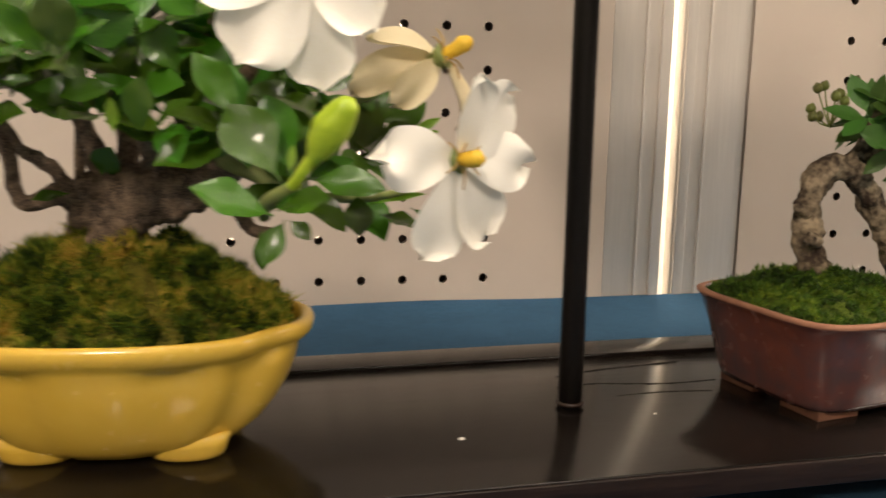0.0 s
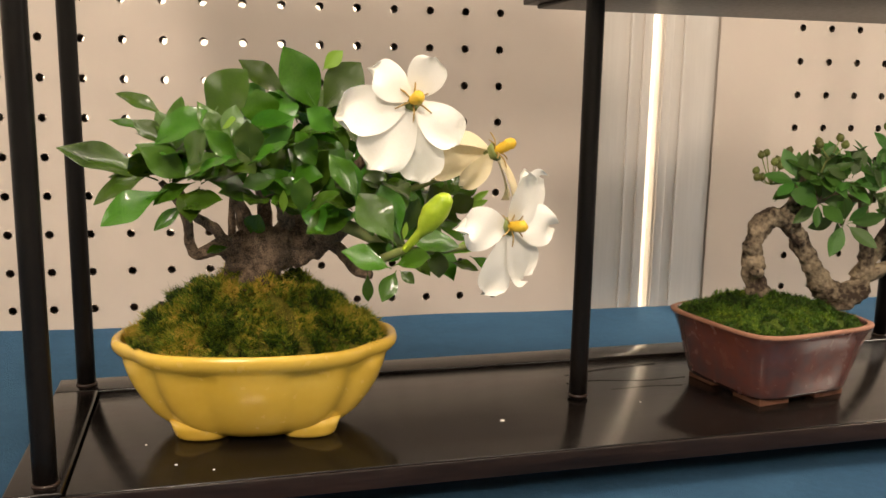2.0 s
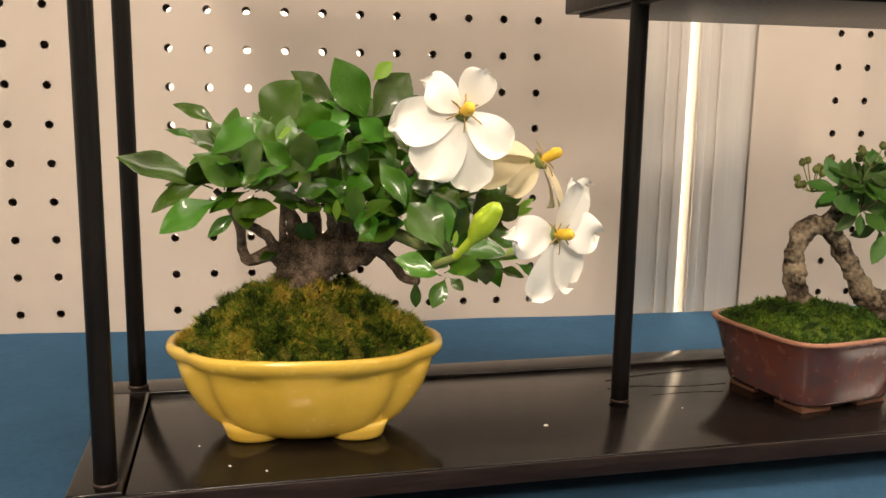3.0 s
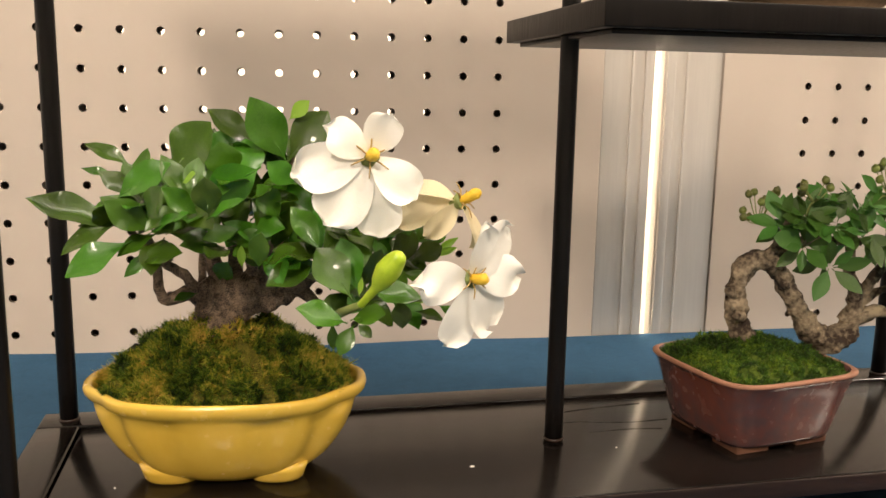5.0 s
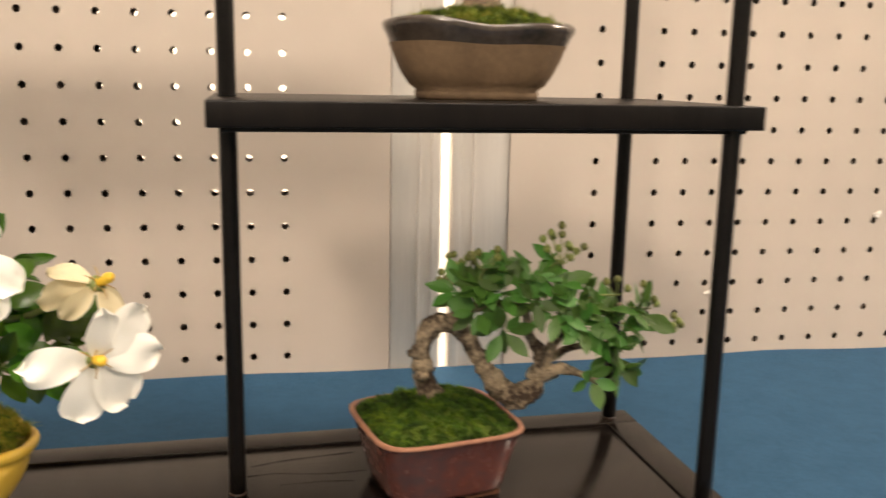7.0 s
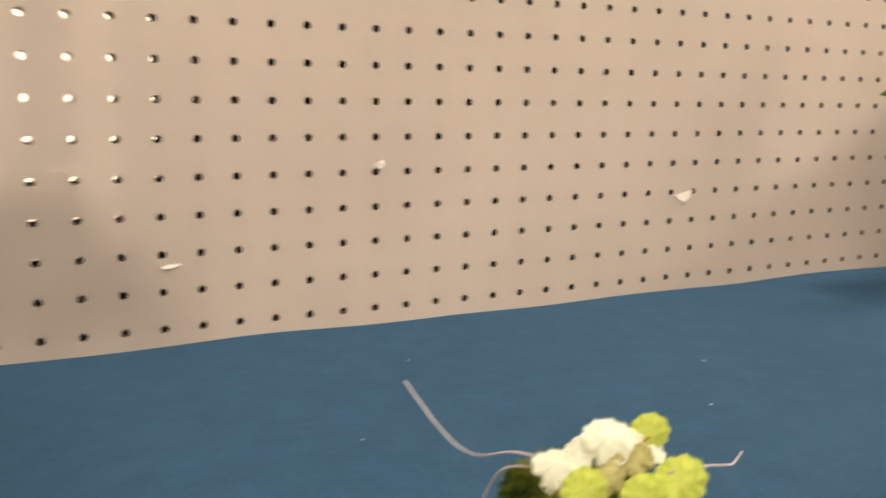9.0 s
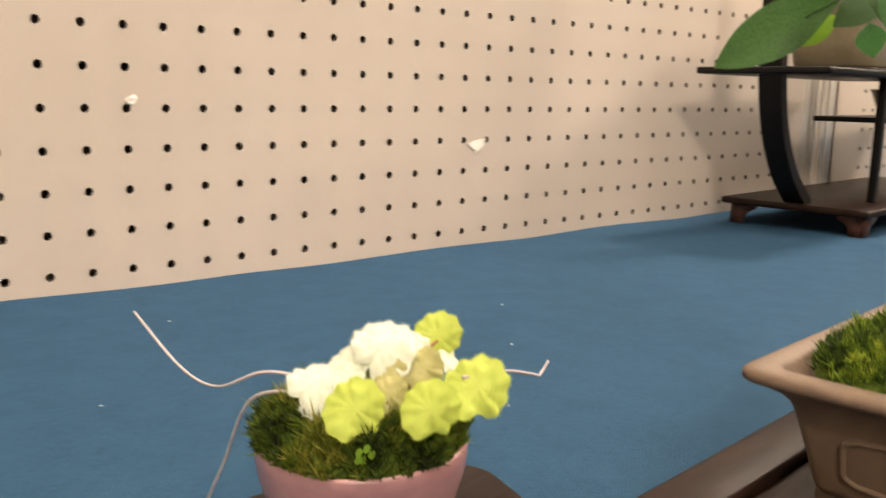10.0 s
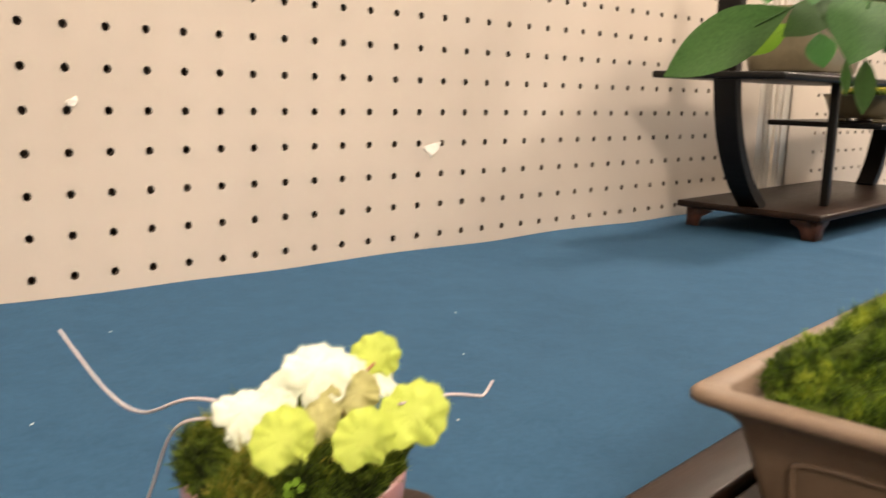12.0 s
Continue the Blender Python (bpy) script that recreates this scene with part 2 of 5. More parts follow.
def pegboard(name, x0, x1, first, cols, z_first, rows, label):
    """A partition of two perforated boards on a frame, hole over hole."""
    root = tagged(new(name), label, "wall", kind="structure")
    z_top, seg = 1.6, 16
    for depth, y0, y1 in (("front_sheet", 0.0, 0.004), ("back_sheet", 0.021, 0.025)):
        bm = bmesh.new()
        hx0, hx1 = first - PITCH / 2, first + (cols - 0.5) * PITCH
        hz0, hz1 = z_first - PITCH / 2, z_first + (rows - 0.5) * PITCH
        flat = [(x0, hx0, -0.02, z_top), (hx1, x1, -0.02, z_top), (hx0, hx1, -0.02, hz0), (hx0, hx1, hz1, z_top)]
        for a, b, c, d in flat:
            if b - a > 1e-4:
                for y, turn in ((y0, 1), (y1, -1)):
                    q = [(a, y, c), (b, y, c), (b, y, d), (a, y, d)][::turn]
                    bm.faces.new([bm.verts.new(p) for p in q])
        square = []
        for k in range(seg):
            w = 2 * math.pi * k / seg
            c, s = math.cos(w), math.sin(w)
            m = PITCH / 2 / max(abs(c), abs(s))
            square.append((c, s, m))
        for i in range(cols):
            for j in range(rows):
                cx, cz = first + i * PITCH, z_first + j * PITCH
                rim = [bm.verts.new((cx + c * HOLE, y0, cz + s * HOLE)) for c, s, m in square]
                out = [bm.verts.new((cx + c * m, y0, cz + s * m)) for c, s, m in square]
                back = [bm.verts.new((cx + c * HOLE, y1, cz + s * HOLE)) for c, s, m in square]
                outb = [bm.verts.new((cx + c * m, y1, cz + s * m)) for c, s, m in square]
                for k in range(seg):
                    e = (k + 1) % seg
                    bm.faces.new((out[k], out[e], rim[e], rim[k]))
                    # hole walls and the front sheet's inner face carry the painted shade
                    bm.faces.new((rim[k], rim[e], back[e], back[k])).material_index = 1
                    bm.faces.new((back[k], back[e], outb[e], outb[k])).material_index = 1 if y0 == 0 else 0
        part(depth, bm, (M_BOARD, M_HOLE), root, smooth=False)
    for a, b in ((x0, x0 + 0.012), (x1 - 0.012, x1)):
        part("frame_stile", boxed(a, b, 0.0045, 0.0205, -0.02, z_top), M_HOLE, root, smooth=False)
    part("frame_rail", boxed(x0 + 0.0125, x1 - 0.0125, 0.0045, 0.0205, -0.02, -0.004), M_HOLE, root, smooth=False)
    return root


pegboard("wall_west", -1.31, -0.164, -0.243 - 24 * PITCH, 25, 0.015, 14, "off-white perforated hardboard partition behind the plant stand")
pegboard("wall_middle", -0.070, 1.082, 0.0, 41, 0.013, 14, "off-white perforated hardboard partition with torn paper scraps")
pegboard("wall_east", 1.166, 2.3, 1.24, 41, 0.013, 12, "off-white perforated hardboard partition beyond the far stand")


def channel_post(name, x0, x1, gap0, gap1):
    """An upright of two ribbed aluminium channels with a slit between."""
    root = tagged(new(name), "brushed aluminium partition upright with a narrow slit", "post", kind="structure")
    for a, b, inner in ((x0, gap0, gap0), (gap1, x1, gap1)):
        channel = part("channel", boxed(a, b, 0.002, 0.012, -0.02, 1.6, 0.0008), M_ALU, root)
        s = 1 if inner == gap0 else -1
        for off, w, d in ((0.0045, 0.007, 0.0009), (0.0175, 0.0016, 0.0004)):
            c = inner - s * off
            part("rib", boxed(c - w / 2, c + w / 2, -d, 0.0018, -0.018, 1.598, 0.0006), M_ALU, channel)
    return root


channel_post("post_near", -0.1635, -0.0705, -0.1242, -0.1164)
channel_post("post_far", 1.0825, 1.1655, 1.119, 1.126)

bm = bmesh.new()
NX, NY = 420, 46
rows = []
for j in range(NY + 1):
    row = []
    for i in range(NX + 1):
        x, y = -1.6 + 4.2 * i / NX, -0.80 + 0.80 * j / NY
        v = Vector((x * 3.0, y * 5.0, 0.3))
        z = 0.0012 * noise.noise(v) + 0.0006 * noise.noise(v * 3.1) - 0.0012
        if y > -0.02:
            z += 0.002 * (1 + noise.noise(Vector((x * 9, 0, 4)))) * (y + 0.02) / 0.02
        z += 0.0022 * math.exp(-((x - 0.858 - 0.11 * (y + 0.19)) / 0.016) ** 2) * max(0.0, min(1.0, (-0.10 - y) / 0.06))
        row.append(bm.verts.new((x, y, z)))
    rows.append(row)
for j in range(NY):
    for i in range(NX):
        bm.faces.new((rows[j][i], rows[j][i + 1], rows[j + 1][i + 1], rows[j + 1][i]))
drop = [bm.verts.new((v.co.x, -0.805 + 0.008 * math.sin(v.co.x * 40), -0.72)) for v in rows[0]]
for i in range(NX):
    bm.faces.new((drop[i], drop[i + 1], rows[0][i + 1], rows[0][i]))
tagged(part("table_cloth", bm, M_CLOTH), "blue woven cloth spread over the display table, slightly wrinkled", "tablecloth")
tagged(part("display_table", boxed(-1.59, 2.59, -0.79, -0.005, -0.04, -0.006), M_WHITE, smooth=False), "long display table hidden under blue cloth", "table")

tagged(part("floor", boxed(-3.5, 5, -4, 2.2, -0.80, -0.75), M_FLOOR, smooth=False), "grey carpet floor", "floor", kind="structure")
tagged(part("ceiling", boxed(-3.5, 5, -4, 2.2, 2.4, 2.45), M_WHITE, smooth=False), "white ceiling", "ceiling", kind="structure")
for nm, b in (("wall_north", (-3.5, 5, 0.9, 0.95, -0.75, 2.4)), ("wall_south", (-3.5, 5, -4.05, -4, -0.75, 2.4)),
              ("wall_far_west", (-3.55, -3.5, -4, 2.2, -0.75, 2.4)), ("wall_far_east", (5, 5.05, -4, 2.2, -0.75, 2.4))):
    tagged(part(nm, boxed(*b), M_WHITE, smooth=False), "plain white room wall", "wall", kind="structure")

# ---- the black plant stand ----
SZ, SY = -0.0050, 0.0080
stand = thing("plant_stand", pose(-0.2712, -0.2405 + SY, SZ, 0, 0, 1.6), "black lacquered two-level bonsai stand with round posts, on blue cloth", "plant stand")
HL, HD, TOP = 0.2395, 0.065, 0.027
bw = 0.0195
for x0, x1, y0, y1 in ((-HL, HL, HD - bw, HD), (-HL, -HL + bw, -HD, HD - bw), (HL - bw, HL, -HD, HD - bw)):
    part("border", boxed(x0, x1, y0, y1, 0.0165, TOP, 0.0009), M_LACQUER, stand)
part("edge_band", boxed(-HL + 0.0012, HL - 0.0012, -HD - 0.0007, -HD + 0.0005, 0.0172, TOP - 0.0018, 0.0003), M_EDGE, stand)
part("base_panel", boxed(-HL + bw + 0.0008, HL - bw - 0.0008, -HD + 0.0002, HD - bw - 0.0008, 0.0165, TOP - 0.0012, 0.0005), M_LACQUER, stand)
for sx in (-1, 1):
    for sy in (-1, 1):
        bm = bmesh.new()
        loft(bm, [[(sx * (HL - 0.004 - d) + a * w, sy * (HD - 0.003 - d) + b * w, z) for a, b in ((0, 0), (-sx, 0), (-sx, -sy), (0, -sy))][::sx * sy]
                  for z, d, w in ((0.0045, -0.004, 0.02), (0.008, 0.0, 0.018), (0.013, 0.003, 0.02), (0.0165, 0.0, 0.03))])
        part("foot", bm, M_EDGE, stand)
posts = [(-0.2265, 0.0550, 0.34), (-0.2265, -0.0565, 0.34), (0.2245, 0.0545, 0.40), (0.2280, -0.0565, 0.40), (-0.0008, -0.0080, 0.40)]
for px, py, h in posts:
    bm = bmesh.new()
    tube(bm, [(px, py, TOP - 0.002, 0.0043), (px, py, 0.12, 0.0042), (px, py, h, 0.0042)], 14, 3)
    post = part("post", bm, M_LACQUER_V, stand)
    bm = bmesh.new()
    loft(bm, [oval(r, r, z, 2, 16) for r, z in ((0.0049, 0), (0.0049, 0.0006), (0.0043, 0.0012))])
    collar = part("collar", bm, M_EDGE, post)
    collar.location = (px, py, TOP)
part("upper_shelf", boxed(-0.0085, HL, -HD, HD, 0.2122, 0.2232, 0.0008), M_LACQUER_V, stand)
bm = bmesh.new()
box(bm, -0.003, HL - 0.006, -HD + 0.006, HD - 0.006, 0.2102, 0.2123, 0.0006)
part("shelf_batten", bm, M_LACQUER_V, stand)
part("top_shelf", boxed(-HL, 0.008, -HD, HD, 0.3295, 0.3405, 0.0008), M_LACQUER_V, stand)
for pts in ([(0.002, 0.012), (0.018, 0.0135), (0.03, 0.011), (0.047, 0.0085), (0.066, 0.0095)], [(0.006, 0.024), (0.025, 0.029), (0.05, 0.032), (0.062, 0.0335)], [(0.02, -0.001), (0.04, 0.0), (0.058, -0.002)]):
    bm = bmesh.new()
    tube(bm, [(x, y, TOP - 0.0013, 0.00032) for x, y in pts], 5, 6, 0.5, 300)
    part("crack", bm, M_SOIL, stand)


# ---- plants ----
def moss_mat(name, colours):
    """Blade by blade another of the colours, in drifts."""
    m = bpy.data.materials.new(name)
    m.use_nodes = True
    n, l = m.node_tree.nodes, m.node_tree.links
    b = n["Principled BSDF"]
    g, tc = n.new("ShaderNodeNewGeometry"), n.new("ShaderNodeTexCoord")
    t = n.new("ShaderNodeTexNoise")
    t.inputs["Scale"].default_value, t.inputs["Detail"].default_value = 55, 4
    l.new(tc.outputs["Object"], t.inputs["Vector"])
    wide = n.new("ShaderNodeMapRange")
    wide.inputs[1].default_value, wide.inputs[2].default_value = 0.36, 0.64
    l.new(t.outputs[0], wide.inputs[0])
    cells, grey = n.new("ShaderNodeTexVoronoi"), n.new("ShaderNodeSeparateColor")
    cells.inputs["Scale"].default_value = 300
    l.new(tc.outputs["Object"], cells.inputs["Vector"]), l.new(cells.outputs["Color"], grey.inputs[0])
    drift = n.new("ShaderNodeMix")
    drift.data_type = "FLOAT"
    drift.inputs[0].default_value = 0.62
    l.new(grey.outputs[0], drift.inputs[2]), l.new(wide.outputs[0], drift.inputs[3])
    mix = n.new("ShaderNodeMix")
    mix.data_type = "FLOAT"
    mix.inputs[0].default_value = 0.65
    l.new(g.outputs["Random Per Island"], mix.inputs[2]), l.new(drift.outputs[0], mix.inputs[3])
    r = n.new("ShaderNodeValToRGB")
    e = r.color_ramp.elements
    while len(e) < len(colours):
        e.new(0.5)
    for i, c in enumerate(colours):
        e[i].position, e[i].color = 0.22 + 0.58 * i / (len(colours) - 1), (*c, 1)
    l.new(mix.outputs[0], r.inputs[0]), l.new(r.outputs[0], b.inputs["Base Color"])
    b.inputs["Roughness"].default_value, b.inputs["Specular IOR Level"].default_value = 0.65, 0.25
    tr, ms = n.new("ShaderNodeBsdfTranslucent"), n.new("ShaderNodeMixShader")
    ms.inputs[0].default_value = 0.25
    l.new(r.outputs[0], tr.inputs[0]), l.new(b.outputs[0], ms.inputs[1]), l.new(tr.outputs[0], ms.inputs[2])
    l.new(ms.outputs[0], n["Material Output"].inputs[0])
    return m


MOSS_OLD = moss_mat("olive_moss", [(0.012, 0.026, 0.003), (0.075, 0.15, 0.010), (0.32, 0.33, 0.026), (0.66, 0.43, 0.08)])
MOSS_GREEN = moss_mat("dark_green_moss", [(0.010, 0.020, 0.003), (0.028, 0.066, 0.007), (0.070, 0.15, 0.012), (0.22, 0.30, 0.025)])
MOSS_BRIGHT = moss_mat("bright_green_moss", [(0.012, 0.024, 0.003), (0.055, 0.105, 0.008), (0.16, 0.245, 0.018), (0.36, 0.42, 0.04)])
MOSS_POT = moss_mat("ferny_moss", [(0.014, 0.020, 0.003), (0.05, 0.08, 0.008), (0.12, 0.17, 0.014), (0.30, 0.26, 0.04)])
M_LEAF = mat("glossy_green_leaf", (0.024, 0.078, 0.004), (0.078, 0.190, 0.010), 70, 0.26, 0.14, 200, spec=0.35, coat=0.45, vary=0.45, trans=0.16, rough_vary=0.08)
M_LEAF2 = mat("small_green_leaf", (0.040, 0.115, 0.016), (0.105, 0.235, 0.036), 80, 0.38, 0.2, 400, vary=0.4, trans=0.25)
M_LEAF3 = mat("broad_green_leaf", (0.042, 0.125, 0.026), (0.084, 0.205, 0.048), 50, 0.34, 0.2, 260, vary=0.3, trans=0.3)
M_LIME = mat("young_lime_leaf", (0.20, 0.40, 0.03), (0.30, 0.52, 0.05), 60, 0.35, 0.1, 300, vary=0.15, trans=0.35)
M_PALE = mat("pale_cream_leaf", (0.46, 0.58, 0.20), (0.97, 0.97, 0.90), 110, low=0.33, high=0.56, rough=0.7, bump=0.3, bump_scale=800, trans=0.25)
M_CITRON = mat("yellow_green_leaf", (0.46, 0.60, 0.05), (0.82, 0.88, 0.22), 150, 0.7, 0.3, 800, trans=0.3)
M_OLIVELEAF = mat("olive_leaf", (0.36, 0.34, 0.10), (0.66, 0.62, 0.30), 150, 0.7, 0.3, 800, trans=0.2)
M_PETAL = mat("white_petal", (0.95, 0.92, 0.83), (0.98, 0.965, 0.91), 50, 0.5, 0.12, 300, trans=0.12)
M_PETAL_OLD = mat("cream_petal", (0.78, 0.66, 0.40), (0.86, 0.78, 0.56), 60, 0.55, 0.15, 300, trans=0.22)
M_STAMEN = mat("yellow_stamen", (0.72, 0.42, 0.02), (0.85, 0.58, 0.05), 300, 0.6, 0.3, 900)
M_ANTHER = mat("brown_anther", (0.36, 0.22, 0.06), (0.52, 0.36, 0.12), 300, 0.7)
M_BUD = mat("lime_bud", (0.36, 0.52, 0.02), (0.54, 0.68, 0.05), 90, 0.35, 0.1, 200, trans=0.15)
M_BARK = mat("brown_knobbly_bark", (0.040, 0.026, 0.017), (0.29, 0.20, 0.13), 260, 0.85, 1.0, 520, fine=0.6, low=0.40, high=0.62)
M_LICHEN = mat("lichened_grey_bark", (0.040, 0.024, 0.014), (0.38, 0.30, 0.20), 65, 0.9, 1.0, 420, fine=0.38, low=0.42, high=0.60)
M_PEEL = mat("peeling_tan_bark", (0.10, 0.055, 0.026), (0.46, 0.35, 0.22), 75, 0.7, 0.8, 260, stretch=(1, 1, 0.4), low=0.40, high=0.58)
M_BERRY = mat("green_berry", (0.09, 0.11, 0.02), (0.20, 0.22, 0.05), 400, 0.5, 0.2, 900, vary=0.4)
M_STALK = mat("green_stalk", (0.16, 0.20, 0.05), (0.26, 0.30, 0.09), 200, 0.6)
M_RUNNER = mat("pale_pink_runner", (0.46, 0.38, 0.38), (0.60, 0.52, 0.52), 200, 0.5)
M_RUST = mat("rusty_stalk", (0.22, 0.09, 0.03), (0.40, 0.22, 0.08), 200, 0.6)
M_PAPER = mat("torn_white_paper", (0.78, 0.72, 0.64), (0.86, 0.82, 0.76), 200, 0.8, 0.2, 500)

M_CUSHION = mat("moss_cushion", (0.020, 0.034, 0.005), (0.085, 0.12, 0.014), 210, 0.95, 1.0, 700, spec=0.1, fine=0.5)
M_CUSHION_OLD = mat("old_moss_cushion", (0.022, 0.030, 0.005), (0.20, 0.17, 0.025), 210, 0.95, 1.0, 700, spec=0.1, fine=0.5)
RND = random.Random(7)
NPR = np.random.default_rng(5)


def leaf_mesh(name, material, width=0.4, widest=0.5, fold=0.18, curl=0.12, point=1.0, rows=9, wave=0.03, stem=0.08, seed=0):
    """A leaf one unit long from the origin along y, facing z: folded at the midrib, arched, with a stalk."""
    bm = bmesh.new()
    r = random.Random(seed)
    grid = []
    ph = r.uniform(0, 6)
    for i in range(rows + 1):
        t = i / rows
        s = t ** (math.log(0.5) / math.log(widest))
        w = width * 0.5 * max(math.sin(math.pi * s), 0.0) ** (0.62 if point < 1 else 0.95)
        row = []
        for k in (-1, -0.55, 0, 0.55, 1):
            x = w * k
            z = fold * abs(x) - curl * (t * t) - 0.35 * abs(k) * abs(k) * w * fold + wave * w * math.sin(ph + t * 11 + k * 2) * abs(k)
            z -= 0.012 if k == 0 and 0 < i < rows else 0
            row.append(bm.verts.new((x, stem + t * (1 - stem), z)))
        grid.append(row)
    for i in range(rows):
        for k in range(4):
            bm.faces.new((grid[i][k], grid[i][k + 1], grid[i + 1][k + 1], grid[i + 1][k]))
    tube(bm, [(0, 0, -0.005, 0.014), (0, stem * 0.5, -0.004, 0.012), (0, stem + 0.25, -0.02, 0.008)], 5, 2)
    bmesh.ops.remove_doubles(bm, verts=bm.verts, dist=1e-5)
    for f in bm.faces:
        f.smooth = True
    me = bpy.data.meshes.new(name)
    bm.to_mesh(me)
    bm.free()
    me.materials.append(material)
    return me


def aim(base, tip, up=(0, 0, 1), roll=0.0, wide=1.0):
    """The matrix that lays a unit leaf from base to tip, its face towards up."""
    b, t = Vector(base), Vector(tip)
    y = t - b
    n = y.length
    y = y.normalized()
    u = Vector(up)
    x = y.cross(u)
    x = x.normalized() if x.length > 1e-4 else y.orthogonal().normalized()
    z = x.cross(y)
    m = Matrix((x, y, z)).transposed().to_4x4() @ Matrix.Rotation(roll, 4, "Y") @ Matrix.Diagonal((n * wide, n, n, 1))
    m.translation = b
    return m


def rosette(parent, meshes, centre, axis, count, length, open_angle, name="leaf"):
    """A whorl of leaves round a twig's end."""
    a = Vector(axis).normalized()
    p = a.orthogonal().normalized()
    w0 = RND.uniform(0, 6.3)
    for k in range(count):
        w = w0 + k * 2.4 + RND.gauss(0, 0.2)
        o = math.radians(open_angle) * RND.uniform(0.55, 1.15)
        side = Matrix.Rotation(w, 3, a) @ p
        d = a * math.cos(o) + side * math.sin(o)
        n = length * RND.uniform(0.8, 1.2)
        base = Vector(centre) + side * 0.001 + a * RND.uniform(-0.006, 0.003)
        up = (a * 1.0 - d * 0.2 + Vector((0, -0.25, 0.35))).normalized()
        share(name, RND.choice(meshes), aim(base, base + d * n, up, RND.gauss(0, 0.25), RND.uniform(0.9, 1.2)), parent)


def branch(parent, pts, material, seg=8, rough=0.35, name="branch", freq=260.0, steps=5):
    bm = bmesh.new()
    tube(bm, pts, seg, steps, rough, freq)
    return part(name, bm, material, parent)


def mossy(parent, ax, ay, z, h, n, material, count, size, width, power=1.6, peak=(0, 0), turn=0.0, spread=0.6, rings=9, under=None, lump=0.005, tall=0.002):
    under = under or M_CUSHION
    bm = bmesh.new()
    mound(bm, ax, ay, z, h, n, rings * 3, 110, power, 0.0026, peak)
    bm.transform(Matrix.Rotation(radians(turn), 4, "Z"))
    soil = part("moss_cushion", bm, under, parent)
    me = blades(soil.data, count, size, width, spread, NPR, lump, tall)
    me.materials.append(material)
    ob = new("moss", me)
    ob.parent = parent
    return tagged(ob, kind="stuff")


def pot_part(parent, rings, material, index=None, turn=0.0, at=(0, 0, 0), name="pot"):
    bm = bmesh.new()
    loft(bm, rings, True, True, index)
    ob = part(name, bm, material, parent)
    ob.matrix_basis = pose(*at, 0, 0, turn)
    return ob


# gardenia in the yellow pot
G = thing("gardenia_bonsai", pose(-0.42, -0.2535 + SY, SZ), "flowering gardenia bonsai with glossy leaves in a yellow lobed pot", "bonsai")
Z0 = TOP - 0.0012
prof = [(0.50, 0.0018), (0.565, 0.0024), (0.645, 0.0052), (0.735, 0.0098), (0.810, 0.0158), (0.868, 0.0218), (0.905, 0.0275), (0.922, 0.0318), (0.938, 0.0335),
        (0.972, 0.0348), (0.995, 0.0366), (1.0, 0.0386), (0.988, 0.0402), (0.962, 0.0406), (0.935, 0.0400), (0.912, 0.0375), (0.87, 0.030)]


def mokko(ax, ay, z, depth, spread, wide):
    """A fluted oval with soft creases on either side of front and back."""
    out = []
    creases = [s * (90 + q * c) for s in (-1, 1) for q in (-1, 1) for c in spread]
    for x, y, q in oval(ax, ay, z, 2.3, 120):
        w = math.degrees(math.atan2(y / ay, x / ax))
        near = min(abs((w - c + 180) % 360 - 180) for c in (creases))
        f = 1 - depth * math.exp(-(near / wide) ** 2)
        out.append((x * f, y * f, q))
    return out


rings = [mokko(0.0590 * s, 0.0385 * s, Z0 + z, 0.075 * min(1.0, 0.5 + z / 0.03), (23, 50), 8.5) if s < 0.93 else mokko(0.0590 * s, 0.0385 * s, Z0 + z, 0.060, (57,), 13.0) for s, z in prof]
ypot = pot_part(G, rings, M_YELLOW, None, -6)
for fx, fy in ((-0.0215, -0.0128), (0.0215, -0.0128), (-0.0215, 0.0128), (0.0215, 0.0128)):
    bm = bmesh.new()
    loft(bm, [[(fx + p[0], fy + p[1], p[2]) for p in oval(0.0115 * s, 0.0080 * s, Z0 + z, 2.3, 28)] for s, z in ((0.80, 0.0), (0.93, 0.0007), (1.0, 0.0020), (1.07, 0.0044), (1.17, 0.0080))])
    part("foot", bm, M_YELLOW, ypot)
mossy(G, 0.0525, 0.0340, Z0 + 0.0375, 0.0300, 2.2, MOSS_OLD, 70000, 0.0027, 0.00030, 1.45, (-0.001, 0.003), -6, 0.75, under=M_CUSHION_OLD, lump=0.0085, tall=0.0058)
for cx, cy, cz, cr in ((-0.0455, 0.010, 0.0705, 0.0042), (-0.0385, 0.017, 0.0775, 0.0045), (-0.029, 0.021, 0.0830, 0.0042), (-0.021, 0.022, 0.0865, 0.0036)):
    bm = bmesh.new()
    bmesh.ops.create_icosphere(bm, subdivisions=3, radius=cr)
    for v in bm.verts:
        v.co *= 1 + 0.45 * noise.fractal(v.co * 380 + Vector((cx * 90, 0, 0)), 1.0, 2.0, 3)
        v.co.z *= 0.7
    lump = part("soil_crust", bm, M_SOIL, G, "crumbly dark soil showing through the moss")
    lump.location = (cx, cy, cz - 0.004)
branch(G, [(-0.001, 0.003, 0.070, 0.0185), (-0.001, 0.003, 0.080, 0.0145), (-0.0015, 0.002, 0.089, 0.0115), (-0.0005, 0.001, 0.0970, 0.0112), (0.007, 0.0, 0.1020, 0.0102),
           (0.0165, -0.001, 0.1030, 0.0088), (0.026, -0.003, 0.1060, 0.0068), (0.036, -0.006, 0.1125, 0.0050)], M_BARK, 32, 0.30, "trunk", 180, 14)
